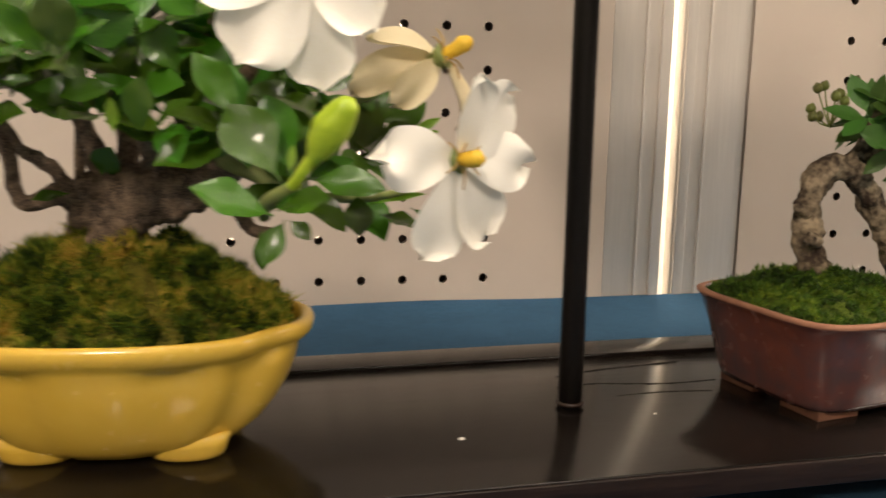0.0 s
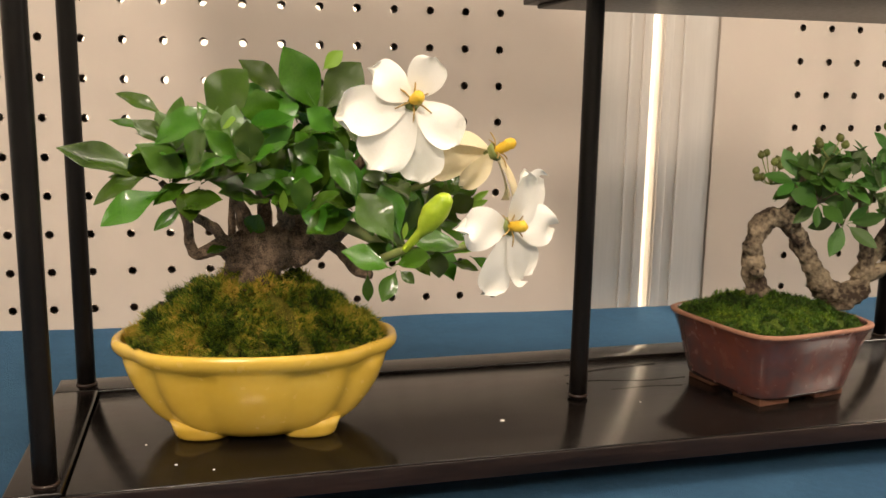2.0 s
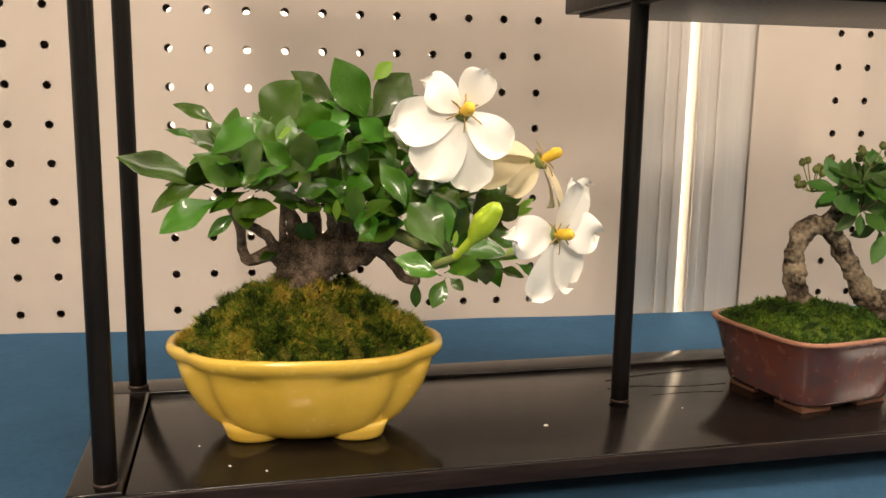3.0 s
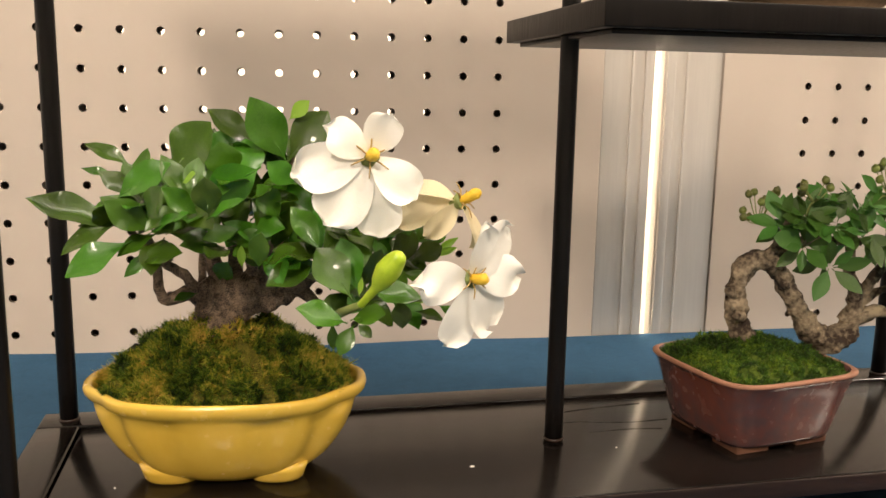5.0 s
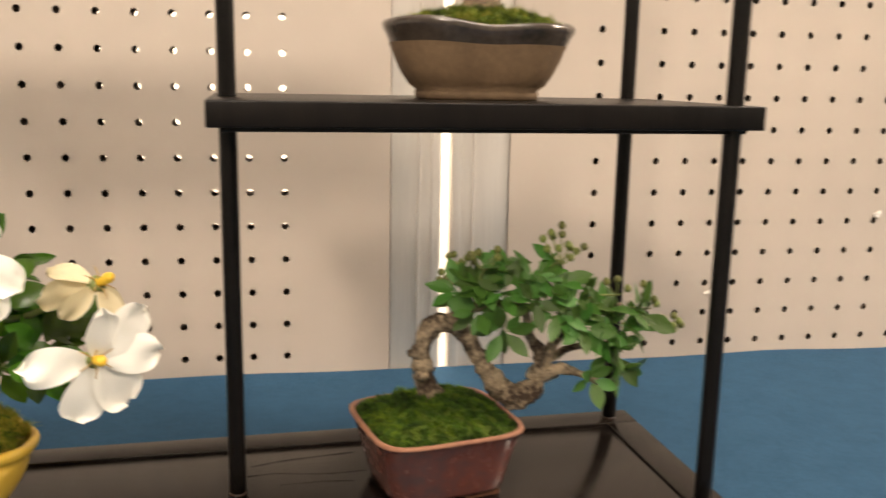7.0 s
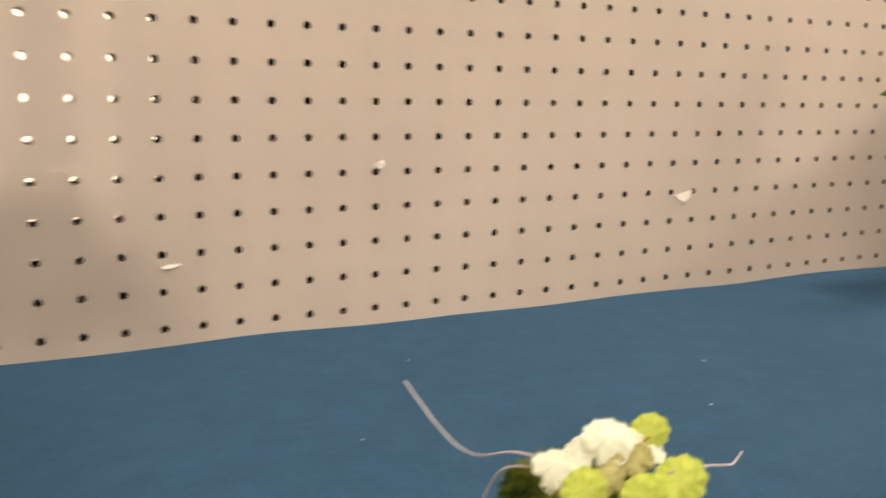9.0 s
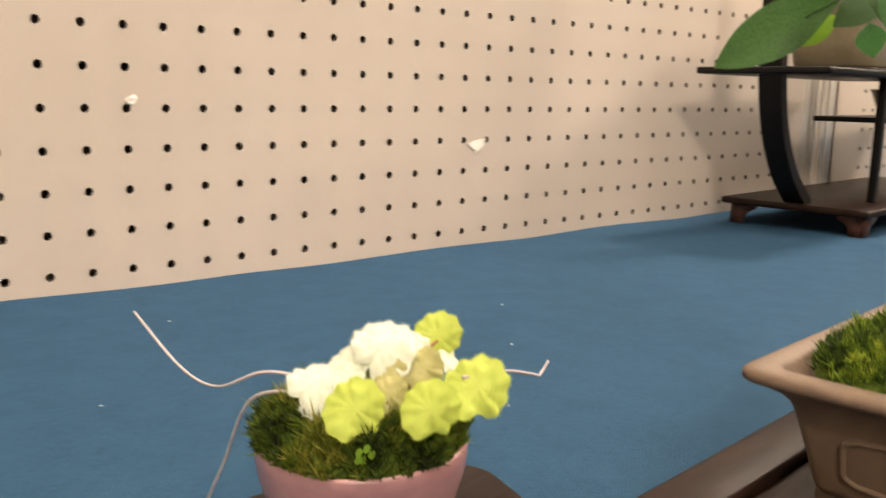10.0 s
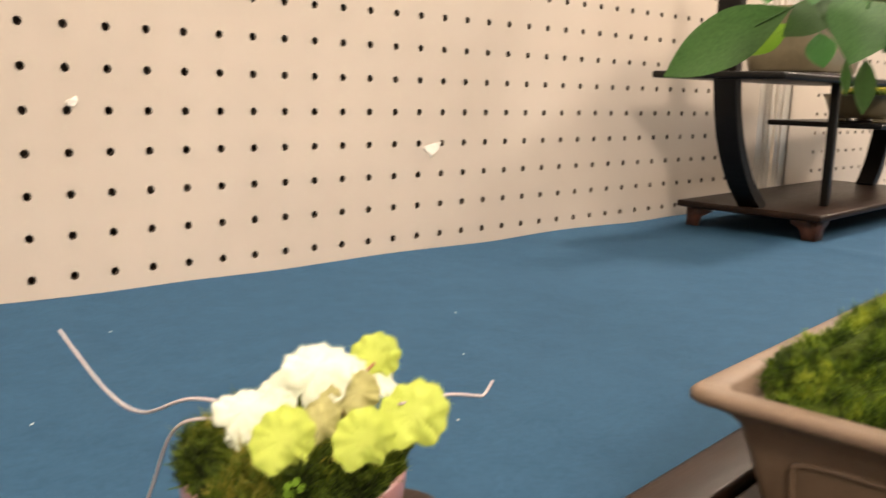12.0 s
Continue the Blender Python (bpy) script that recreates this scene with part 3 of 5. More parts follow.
branch(G, [(0.0, 0.0, 0.098, 0.0070), (-0.0055, -0.001, 0.1045, 0.0049), (-0.0085, -0.001, 0.1085, 0.0033)], M_BARK, 16, 0.3, "limb", 200, 8)
for pts in (
    [(-0.004, 0.001, 0.098, 0.0055), (-0.014, -0.001, 0.103, 0.0034), (-0.0235, -0.003, 0.1005, 0.0025), (-0.026, -0.004, 0.106, 0.0022), (-0.0275, -0.006, 0.118, 0.0018), (-0.036, -0.008, 0.131, 0.0013)],
    [(-0.012, -0.001, 0.102, 0.0030), (-0.015, -0.001, 0.110, 0.0022), (-0.024, -0.004, 0.117, 0.0019), (-0.03, -0.006, 0.128, 0.0013)],
    [(-0.009, 0.001, 0.103, 0.0022), (-0.0095, 0.003, 0.113, 0.0015), (-0.0085, 0.003, 0.128, 0.0011)],
    [(0.0, 0.0, 0.1, 0.0044), (-0.004, 0.002, 0.114, 0.0033), (-0.01, 0.0, 0.13, 0.0022), (-0.02, -0.004, 0.148, 0.0015)],
    [(0.002, 0.002, 0.102, 0.0044), (0.004, 0.007, 0.12, 0.0030), (0.0, 0.008, 0.14, 0.0022), (0.004, 0.006, 0.16, 0.0015)],
    [(0.012, 0.0, 0.107, 0.0044), (0.012, -0.006, 0.119, 0.0033), (0.007, -0.012, 0.13, 0.0022), (0.008, -0.02, 0.14, 0.0015)],
    [(0.018, 0.002, 0.11, 0.0037), (0.023, 0.004, 0.128, 0.0030), (0.026, 0.002, 0.145, 0.0022), (0.03, 0.0, 0.16, 0.0015)],
    [(0.026, -0.004, 0.111, 0.0044), (0.034, -0.012, 0.126, 0.0031), (0.041, -0.022, 0.14, 0.0022), (0.05, -0.038, 0.155, 0.0015), (0.054, -0.049, 0.163, 0.0013)],
    [(0.028, -0.003, 0.107, 0.0037), (0.036, -0.008, 0.1, 0.0025), (0.04, -0.012, 0.094, 0.0022), (0.046, -0.016, 0.093, 0.0021)],
    [(0.032, -0.010, 0.115, 0.0030), (0.055, -0.022, 0.105, 0.0016), (0.078, -0.034, 0.106, 0.0011), (0.093, -0.042, 0.115, 0.0010)],
    [(0.034, -0.010, 0.124, 0.0022), (0.06, -0.018, 0.128, 0.0015), (0.08, -0.024, 0.136, 0.0012), (0.088, -0.027, 0.142, 0.0012)],
):
    branch(G, pts, M_STALK if pts[-1][0] > 0.08 else M_BARK, 8, 0.4)
LG = [leaf_mesh("leaf", M_LEAF, w, p, 0.34, c, 1.0, 12, 0.14, 0.07, k) for k, (w, p, c) in enumerate(((0.46, 0.54, 0.12), (0.46, 0.58, 0.22), (0.46, 0.52, 0.05), (0.46, 0.56, 0.28)))]
LGY = [leaf_mesh("leaf", M_LIME, 0.40, 0.55, 0.3, 0.05, 1.0, 10, 0.05, 0.06, 9)]
# whorls in the shaded inside of the crown
for c, a, k, n, o in (
    ((-0.026, 0.010, 0.142), (-0.55, -0.1, 0.8), 6, 0.023, 62), ((-0.008, 0.004, 0.148), (-0.15, -0.2, 0.95), 7, 0.023, 62), ((0.008, 0.010, 0.152), (0.05, 0.1, 1.0), 7, 0.023, 58),
    ((0.026, 0.006, 0.150), (0.25, -0.2, 0.9), 7, 0.023, 60), ((0.040, -0.012, 0.132), (0.3, -0.7, 0.5), 7, 0.024, 75), ((0.058, -0.004, 0.124), (0.6, 0.0, 0.6), 7, 0.024, 75),
    ((0.040, 0.012, 0.140), (0.4, 0.6, 0.6), 6, 0.025, 75), ((-0.010, 0.022, 0.140), (-0.1, 0.8, 0.6), 7, 0.025, 75), ((0.010, -0.012, 0.138), (0.0, -0.75, 0.65), 7, 0.022, 72),
    ((-0.020, -0.010, 0.140), (-0.3, -0.55, 0.75), 6, 0.023, 68), ((0.024, 0.020, 0.130), (0.2, 0.9, 0.2), 5, 0.025, 75),
):
    rosette(G, LG, c, (a[0], a[1], a[2] + 0.3), k + 1, n, o - 6)
# whorls low in the front of the crown
for c, a, k, n, o in (
    ((0.002, -0.030, 0.130), (0.0, -0.8, 0.5), 7, 0.021, 75), ((0.020, -0.026, 0.126), (0.1, -0.85, 0.4), 7, 0.021, 75), ((-0.022, -0.026, 0.134), (-0.3, -0.8, 0.5), 7, 0.021, 75), ((-0.036, -0.012, 0.134), (-0.6, -0.4, 0.4), 5, 0.022, 65),
    ((0.038, -0.034, 0.124), (0.2, -0.8, 0.3), 7, 0.022, 75), ((0.054, -0.034, 0.110), (0.3, -0.8, 0.1), 6, 0.019, 75), ((0.068, -0.020, 0.114), (0.6, -0.5, 0.2), 7, 0.021, 72), ((0.050, -0.024, 0.138), (0.3, -0.5, 0.5), 6, 0.022, 70),
    ((0.012, -0.020, 0.148), (0.1, -0.7, 0.6), 6, 0.022, 70), ((-0.030, -0.020, 0.146), (-0.4, -0.5, 0.7), 6, 0.021, 66), ((-0.010, -0.034, 0.144), (-0.1, -0.7, 0.6), 6, 0.020, 72),
):
    rosette(G, LG, c, (a[0], a[1], a[2] + 0.3), k + 1, n, o - 6)
FACING, UPWARD, TO_WEST, TO_EAST, DROOP, TILTED = (-0.05, -0.95, 0.35), (0.05, -0.6, 0.8), (-0.5, -0.8, 0.4), (0.5, -0.8, 0.35), (0.1, -0.9, -0.25), (-0.1, -0.75, 0.65)
# single leaves: base and tip in millimetres, width, face
LEFT_SPRAY = (
    ((-33, -12, 156), (-50, -10, 168), 6, UPWARD),
    ((-38, 4, 148), (-56, 6, 156), 4, UPWARD),
    ((-37, -12, 132), (-72, -14, 147), 11, UPWARD),
    ((-24, -30, 134), (-40, -36, 146), 10, FACING),
    ((-32, -28, 130), (-56, -36, 121), 11, UPWARD),
    ((-30, -34, 123), (-15, -46, 131), 9, UPWARD),
    ((-27, 2, 121), (-40, -4, 112), 5, FACING),
    ((-38, -26, 145), (-20, -34, 161), 11, TO_WEST),
    ((-21, -36, 137), (-41, -8, 141), 7, FACING),
    ((-28, -8, 141), (-35, 0, 158), 9, FACING),
    ((-33, 4, 131), (-29, 6, 147), 11, FACING),
)
CROWN = (
    ((-18, -20, 154), (-4, -26, 175), 17, TO_WEST),
    ((15, 0, 163), (-4, -2, 180), 10, TO_EAST),
    ((26, -8, 158), (12, -12, 184), 14, FACING),
    ((26, -10, 158), (42, -12, 179), 14, FACING),
    ((18, 6, 154), (14, 10, 172), 11, FACING),
    ((16, -30, 158), (-1, -44, 148), 14, DROOP),
    ((4, -26, 152), (1, -30, 167), 12, FACING),
    ((-13, -16, 150), (-10, -10, 164), 10, TO_WEST),
    ((-8, 4, 152), (4, 8, 171), 12, FACING),
    ((37, 4, 155), (49, 6, 170), 11, FACING),
    ((-3, 12, 155), (-13, 14, 172), 11, TO_WEST),
)
MIDDLE = (
    ((-24, -44, 140), (-18, -52, 153), 10, TILTED),
    ((-2, -50, 142), (-3, -54, 156), 9, FACING),
    ((-3, -50, 141), (10, -60, 150), 6, UPWARD),
    ((-6, -46, 142), (-17, -56, 153), 7, FACING),
    ((-24, -44, 135), (-9, -56, 145), 6, UPWARD),
    ((29, -38, 152), (20, -44, 160), 8, FACING),
    ((23, -30, 138), (15, -36, 152), 9, TILTED),
    ((10, -28, 134), (22, -38, 138), 9, TILTED),
    ((8, -34, 135), (-5, -40, 133), 7, UPWARD),
    ((-12, -20, 141), (-4, -24, 133), 8, FACING),
    ((27, 0, 140), (37, 4, 152), 12, FACING),
)
LOW_SPRAY = (
    ((15, -52, 123), (15, -58, 136), 7, TILTED),
    ((17, -52, 124), (27, -60, 133), 7, UPWARD),
    ((22, -30, 121), (36, -36, 119), 7, DROOP),
    ((25, -20, 124), (34, -26, 133), 9, FACING),
    ((-2, -4, 108), (1, -10, 117), 8, FACING),
    ((-11, -6, 104), (-19, -14, 104), 4, UPWARD),
    ((48, -62, 113), (36, -58, 132), 12, FACING),
    ((51, -56, 114), (44, -52, 134), 10, TILTED),
    ((46, -64, 105), (28, -70, 113), 9, UPWARD),
    ((47, -64, 106), (57, -72, 112), 9, UPWARD),
    ((43, -26, 96), (43, -28, 84), 4, FACING),
)
RIGHT_SPRAY = (
    ((49, -58, 103), (43, -64, 94), 6, FACING),
    ((50, -58, 103), (55, -62, 99), 4, UPWARD),
    ((76, -14, 125), (94, -10, 133), 10, FACING),
    ((69, -18, 130), (86, -8, 136), 10, DROOP),
    ((76, -20, 119), (90, -14, 124), 8, FACING),
    ((69, -36, 107), (69, -42, 97), 7, FACING),
    ((76, -30, 100), (87, -34, 98), 6, UPWARD),
    ((86, -24, 101), (98, -26, 94), 5, UPWARD),
    ((63, -28, 111), (74, -24, 115), 10, FACING),
    ((59, -20, 119), (54, -14, 131), 11, FACING),
    ((47, -10, 132), (38, -4, 141), 10, FACING),
)
LIME_LEAVES = (
    ((27, -10, 175), (35, -12, 183), 6, FACING),
    ((-21, -24, 150), (-24, -26, 161), 4, FACING),
    ((9, -50, 123), (9, -54, 132), 3, FACING),
    ((75, -30, 104), (90, -34, 111), 4, UPWARD),
    ((74, -30, 103), (88, -36, 107), 3, UPWARD),
    ((85, -14, 120), (97, -12, 127), 3, FACING),
    ((85, -14, 119), (96, -14, 123), 3, FACING),
    ((50, -66, 115), (51, -66, 122), 2, FACING),
    ((-12, -40, 153), (-7, -44, 157), 6, UPWARD),
)
for spray in (LEFT_SPRAY, CROWN, MIDDLE, LOW_SPRAY, RIGHT_SPRAY):
    for base, tip, w, face in spray:
        b, t = Vector(base) / 1000, Vector(tip) / 1000
        share("leaf", RND.choice(LG), aim(b, t, face, RND.gauss(0, 0.12), w / 1000 / (0.39 * (t - b).length)), G)
for base, tip, w, face in LIME_LEAVES:
    b, t = Vector(base) / 1000, Vector(tip) / 1000
    share("leaf", LGY[0], aim(b, t, face, 0.0, w / 1000 / (0.38 * (t - b).length)), G, "young lime-green leaf")


def petal_mesh(name, material, width, seed, curl=0.16, cup=0.25):
    """A petal one unit long along y, narrow at the base, broad and wavy at the end."""
    bm = bmesh.new()
    r = random.Random(seed)
    ph = r.uniform(0, 6)
    rows, cols, grid = 16, 6, []
    for i in range(rows + 1):
        t = i / rows
        grow = min(t / 0.62, 1.0)
        w = width * 0.5 * (0.18 + 0.82 * math.sin(grow * math.pi / 2) ** 0.95)
        if t > 0.62:
            w *= max(1 - ((t - 0.62) / 0.384) ** 3.2, 0.0) ** 0.5
        row = []
        for k in range(cols + 1):
            s = -1 + 2 * k / cols
            y = t * (1 - 0.04 * s * s * t)
            z = cup * 0.5 * width * s * s * t - curl * t * t + 0.07 * t * math.sin(ph + s * 2.6 + t * 4) + 0.07 * t ** 3 * math.sin(ph * 2 + s * 4.5)
            row.append(bm.verts.new((w * s, y, z)))
        grid.append(row)
    for i in range(rows):
        for k in range(cols):
            bm.faces.new((grid[i][k], grid[i][k + 1], grid[i + 1][k + 1], grid[i + 1][k])).smooth = True
    me = bpy.data.meshes.new(name)
    bm.to_mesh(me)
    bm.free()
    me.materials.append(material)
    return me


PET = [petal_mesh("petal", M_PETAL, w, k, c) for k, (w, c) in enumerate(((0.66, 0.10), (0.72, 0.16), (0.62, 0.2)))]
PET_OLD = [petal_mesh("petal", M_PETAL_OLD, w, k + 5, c, 0.4) for k, (w, c) in enumerate(((0.6, 0.3), (0.68, 0.2)))]


def flower(parent, centre, normal, petals, meshes, label, stamen=0.0085):
    """Petals by clock angle, length and lift round a yellow pistil."""
    nz = Vector(normal).normalized()
    nx = Vector((0, 0, 1)).cross(nz).normalized()
    ny = nz.cross(nx)
    m = Matrix((nx, ny, nz)).transposed().to_4x4()
    m.translation = Vector(centre)
    bm = bmesh.new()
    tube(bm, [(0, 0, -0.016, 0.0018), (0, 0, -0.004, 0.0022), (0, 0, 0.001, 0.004)], 8, 3)
    root = part("flower", bm, M_STALK, parent, label)
    root.matrix_basis = m
    for i, (deg, n, lift, wide) in enumerate(petals):
        w = math.radians(deg)
        d = Vector((math.sin(w), math.cos(w), math.tan(math.radians(lift))))
        d.normalize()
        share("petal", meshes[i % len(meshes)], aim(d * 0.0012 + Vector((0, 0, 0.0004 * (i % 2))), d * n, (0, 0, 1), 0.0, wide), root)
    bm = bmesh.new()
    tube(bm, [(0, 0, 0, 0.0014), (0, 0, stamen * 0.45, 0.0021), (0, 0, stamen * 0.8, 0.0023), (0, 0, stamen, 0.0011)], 10, 3, 0.2, 700)
    part("pistil", bm, M_STAMEN, root)
    for k in range(6):
        w = 1.05 * k + 0.4
        bm = bmesh.new()
        c, s = math.cos(w), math.sin(w)
        tube(bm, [(c * 0.001, s * 0.001, 0.001, 0.0002), (c * 0.004, s * 0.004, 0.0026, 0.00034), (c * 0.0080, s * 0.0080, 0.0022, 0.00022)], 5, 2)
        part("stamen", bm, M_ANTHER, root)
    return root


flower(G, (0.0542, -0.0575, 0.1640), (0.15, -0.93, 0.20), ((27, 0.0175, 28, 1.30), (132, 0.0230, 10, 1.00), (170, 0.0298, -5, 1.00), (214, 0.0288, -3, 1.12), (258, 0.0282, 5, 0.92), (303, 0.0195, 22, 1.25)), PET, "open white gardenia flower")
flower(G, (0.0943, -0.0480, 0.1170), (0.62, -0.77, 0.08), ((273, 0.0310, 4, 0.84), (6, 0.0230, 28, 0.90), (56, 0.0310, 10, 0.98), (95, 0.0300, 8, 0.90), (146, 0.0285, 0, 1.05), (195, 0.0280, -4, 1.16)), PET, "open white gardenia flower")
flower(G, (0.0935, -0.0285, 0.1440), (0.75, -0.45, 0.48), ((295, 0.0270, -56, 0.85), (184, 0.0235, 8, 1.05), (332, 0.0210, -26, 0.95), (146, 0.0235, -10, 0.95), (240, 0.0200, -34, 0.9), (60, 0.0180, -40, 0.9)), PET_OLD, "ageing cream gardenia flower", 0.010)
bm = bmesh.new()
tube(bm, [(0.0505, -0.066, 0.1120, 0.0014), (0.0530, -0.069, 0.1158, 0.0015), (0.0552, -0.071, 0.1190, 0.0018), (0.0563, -0.072, 0.1208, 0.0029), (0.0577, -0.073, 0.1232, 0.0039), (0.0595, -0.0742, 0.1262, 0.0043), (0.0613, -0.0752, 0.1292, 0.0037), (0.0630, -0.0762, 0.1318, 0.0026), (0.0637, -0.0766, 0.1329, 0.0006)], 18, 5, 0.10, 160)
bud = part("bud", bm, M_BUD, G, "plump lime-green flower bud")
branch(G, [(0.044, -0.04, 0.1015, 0.0018), (0.0445, -0.056, 0.107, 0.0018), (0.0507, -0.0662, 0.1122, 0.0014)], M_STALK, 7, 0.0, "bud_stalk")

# berried tree in the reddish pot
B = thing("berried_bonsai", pose(-0.1720, -0.2475 + SY, SZ), "green-berried bonsai with arched lichened trunk in a reddish pot", "bonsai")
bx, by = 0.0395, 0.0375
prof = [(0.70, 0.0034), (0.76, 0.0036), (0.785, 0.006), (0.84, 0.015), (0.90, 0.025), (0.955, 0.0325), (0.985, 0.0345), (1.0, 0.0352), (1.0, 0.0362), (0.97, 0.0368), (0.935, 0.0365), (0.92, 0.0345), (0.88, 0.028)]
rpot = pot_part(B, [oval(bx * s, by * s, Z0 + z, 5.0, 72) for s, z in prof], (M_RED, M_BISQUE), [0] * 7 + [1, 1, 1, 0, 0], 11)
for sx in (-1, 1):
    for sy in (-1, 1):
        bm = bmesh.new()
        for a, b in ((0.018, 0.007), (0.007, 0.018)):
            cx, cy = sx * (bx * 0.665 - a / 2), sy * (by * 0.665 - b / 2)
            box(bm, cx - a / 2, cx + a / 2, cy - b / 2, cy + b / 2, Z0, Z0 + 0.0036, 0.0005)
        part("foot", bm, M_BISQUE, rpot)
mossy(B, bx * 0.92, by * 0.92, Z0 + 0.0335, 0.0095, 4.5, MOSS_GREEN, 30000, 0.0017, 0.00028, 2.6, (0.002, 0.008), 11, 0.8, lump=0.0048, tall=0.0026)
branch(B, [(0, 0.012, 0.06, 0.0092), (-0.0005, 0.011, 0.068, 0.0069), (-0.004, 0.01, 0.08, 0.0051), (-0.0055, 0.01, 0.092, 0.0048), (-0.003, 0.01, 0.103, 0.0050), (0.005, 0.01, 0.1085, 0.0052),
           (0.014, 0.01, 0.106, 0.0050), (0.021, 0.01, 0.096, 0.0047), (0.028, 0.009, 0.084, 0.0047), (0.037, 0.008, 0.072, 0.0061), (0.046, 0.007, 0.067, 0.0066), (0.053, 0.007, 0.071, 0.0058), (0.06, 0.008, 0.08, 0.0039)],
       M_LICHEN, 28, 0.42, "trunk", 170, 12)
for pts in (
    [(0.058, 0.008, 0.078, 0.005), (0.068, 0.004, 0.083, 0.0035), (0.08, 0.0, 0.080, 0.002), (0.088, -0.004, 0.077, 0.0015)],
    [(0.056, 0.008, 0.077, 0.005), (0.058, 0.006, 0.09, 0.004), (0.05, 0.002, 0.103, 0.003), (0.046, -0.002, 0.118, 0.002)],
    [(0.058, 0.008, 0.082, 0.0045), (0.066, 0.008, 0.097, 0.003), (0.078, 0.006, 0.110, 0.002), (0.1, 0.002, 0.118, 0.0014)],
    [(0.014, 0.01, 0.107, 0.004), (0.02, 0.006, 0.117, 0.003), (0.03, 0.002, 0.120, 0.0024), (0.05, -0.004, 0.119, 0.0016)],
    [(0.01, 0.01, 0.108, 0.004), (0.014, 0.008, 0.119, 0.0026), (0.016, 0.004, 0.13, 0.0016)],
    [(0.06, 0.008, 0.085, 0.003), (0.075, 0.01, 0.092, 0.002), (0.095, 0.006, 0.095, 0.0014)],
    [(-0.007, 0.008, 0.092, 0.003), (-0.0115, 0.006, 0.094, 0.0018), (-0.0125, 0.006, 0.096, 0.0014)],
    [(-0.005, 0.004, 0.082, 0.003), (-0.010, 0.001, 0.084, 0.002)],
):
    branch(B, pts, M_LICHEN, 7, 0.5)
LB = [leaf_mesh("leaf", M_LEAF2, w, 0.5, 0.25, c, 1.0, 6, 0.04, 0.07, 20 + k) for k, (w, c) in enumerate(((0.42, 0.08), (0.5, 0.2), (0.36, 0.0)))]
for c, a, k in (
    ((0.012, 0.004, 0.127), (-0.5, -0.4, 0.6), 7), ((0.022, -0.002, 0.132), (-0.2, -0.6, 0.7), 8), ((0.033, -0.006, 0.128), (0, -0.8, 0.5), 8), ((0.020, -0.004, 0.118), (-0.4, -0.8, 0.1), 7),
    ((0.036, 0.004, 0.138), (0, -0.2, 0.9), 8), ((0.050, -0.004, 0.136), (0.1, -0.6, 0.7), 8), ((0.048, -0.010, 0.124), (0, -0.9, 0.3), 8), ((0.062, -0.006, 0.131), (0.2, -0.6, 0.7), 8),
    ((0.060, -0.010, 0.118), (0.1, -0.9, 0.2), 8), ((0.074, -0.004, 0.122), (0.3, -0.6, 0.6), 8), ((0.074, -0.010, 0.110), (0.2, -0.9, 0.1), 8), ((0.087, -0.004, 0.116), (0.5, -0.4, 0.6), 8),
    ((0.088, -0.008, 0.104), (0.4, -0.8, 0.1), 8), ((0.098, -0.002, 0.108), (0.7, -0.4, 0.3), 8), ((0.096, -0.004, 0.095), (0.6, -0.5, -0.4), 7), ((0.098, -0.004, 0.084), (0.6, -0.3, -0.6), 5),
    ((0.03, 0.012, 0.126), (0, 0.6, 0.5), 6), ((0.06, 0.014, 0.120), (0, 0.7, 0.4), 7), ((0.085, 0.012, 0.108), (0.4, 0.6, 0.3), 7), ((0.034, -0.004, 0.108), (-0.1, -0.9, -0.2), 5), ((0.108, 0.0, 0.116), (0.8, -0.2, 0.4), 5),
    ((0.082, -0.006, 0.080), (0.3, -0.7, 0.1), 3), ((0.030, 0.026, 0.124), (-0.4, 0.5, 0.5), 6), ((0.112, 0.018, 0.102), (0.7, 0.3, 0.3), 5),
):
    rosette(B, LB, c, a, k + 3, 0.0152, 76)
for b, t in (((0.06, 0.0, 0.142), (0.049, -0.002, 0.152)), ((0.098, 0.0, 0.09), (0.11, -0.004, 0.073)), ((0.11, 0.0, 0.112), (0.132, 0.0, 0.102))):
    share("leaf", LB[0], aim(b, t, (0, -0.9, 0.4)), B)
bm = bmesh.new()
bmesh.ops.create_icosphere(bm, subdivisions=2, radius=0.0020)
for v in bm.verts:
    v.co.z *= 1.15 if v.co.z < 0 else 1.0
tube(bm, [(0, 0, 0.001, 0.0011), (0, 0, 0.0022, 0.0007)], 6, 1)
berry = bpy.data.meshes.new("berry")
for f in bm.faces:
    f.smooth = True
bm.to_mesh(berry)
bm.free()
berry.materials.append(M_BERRY)
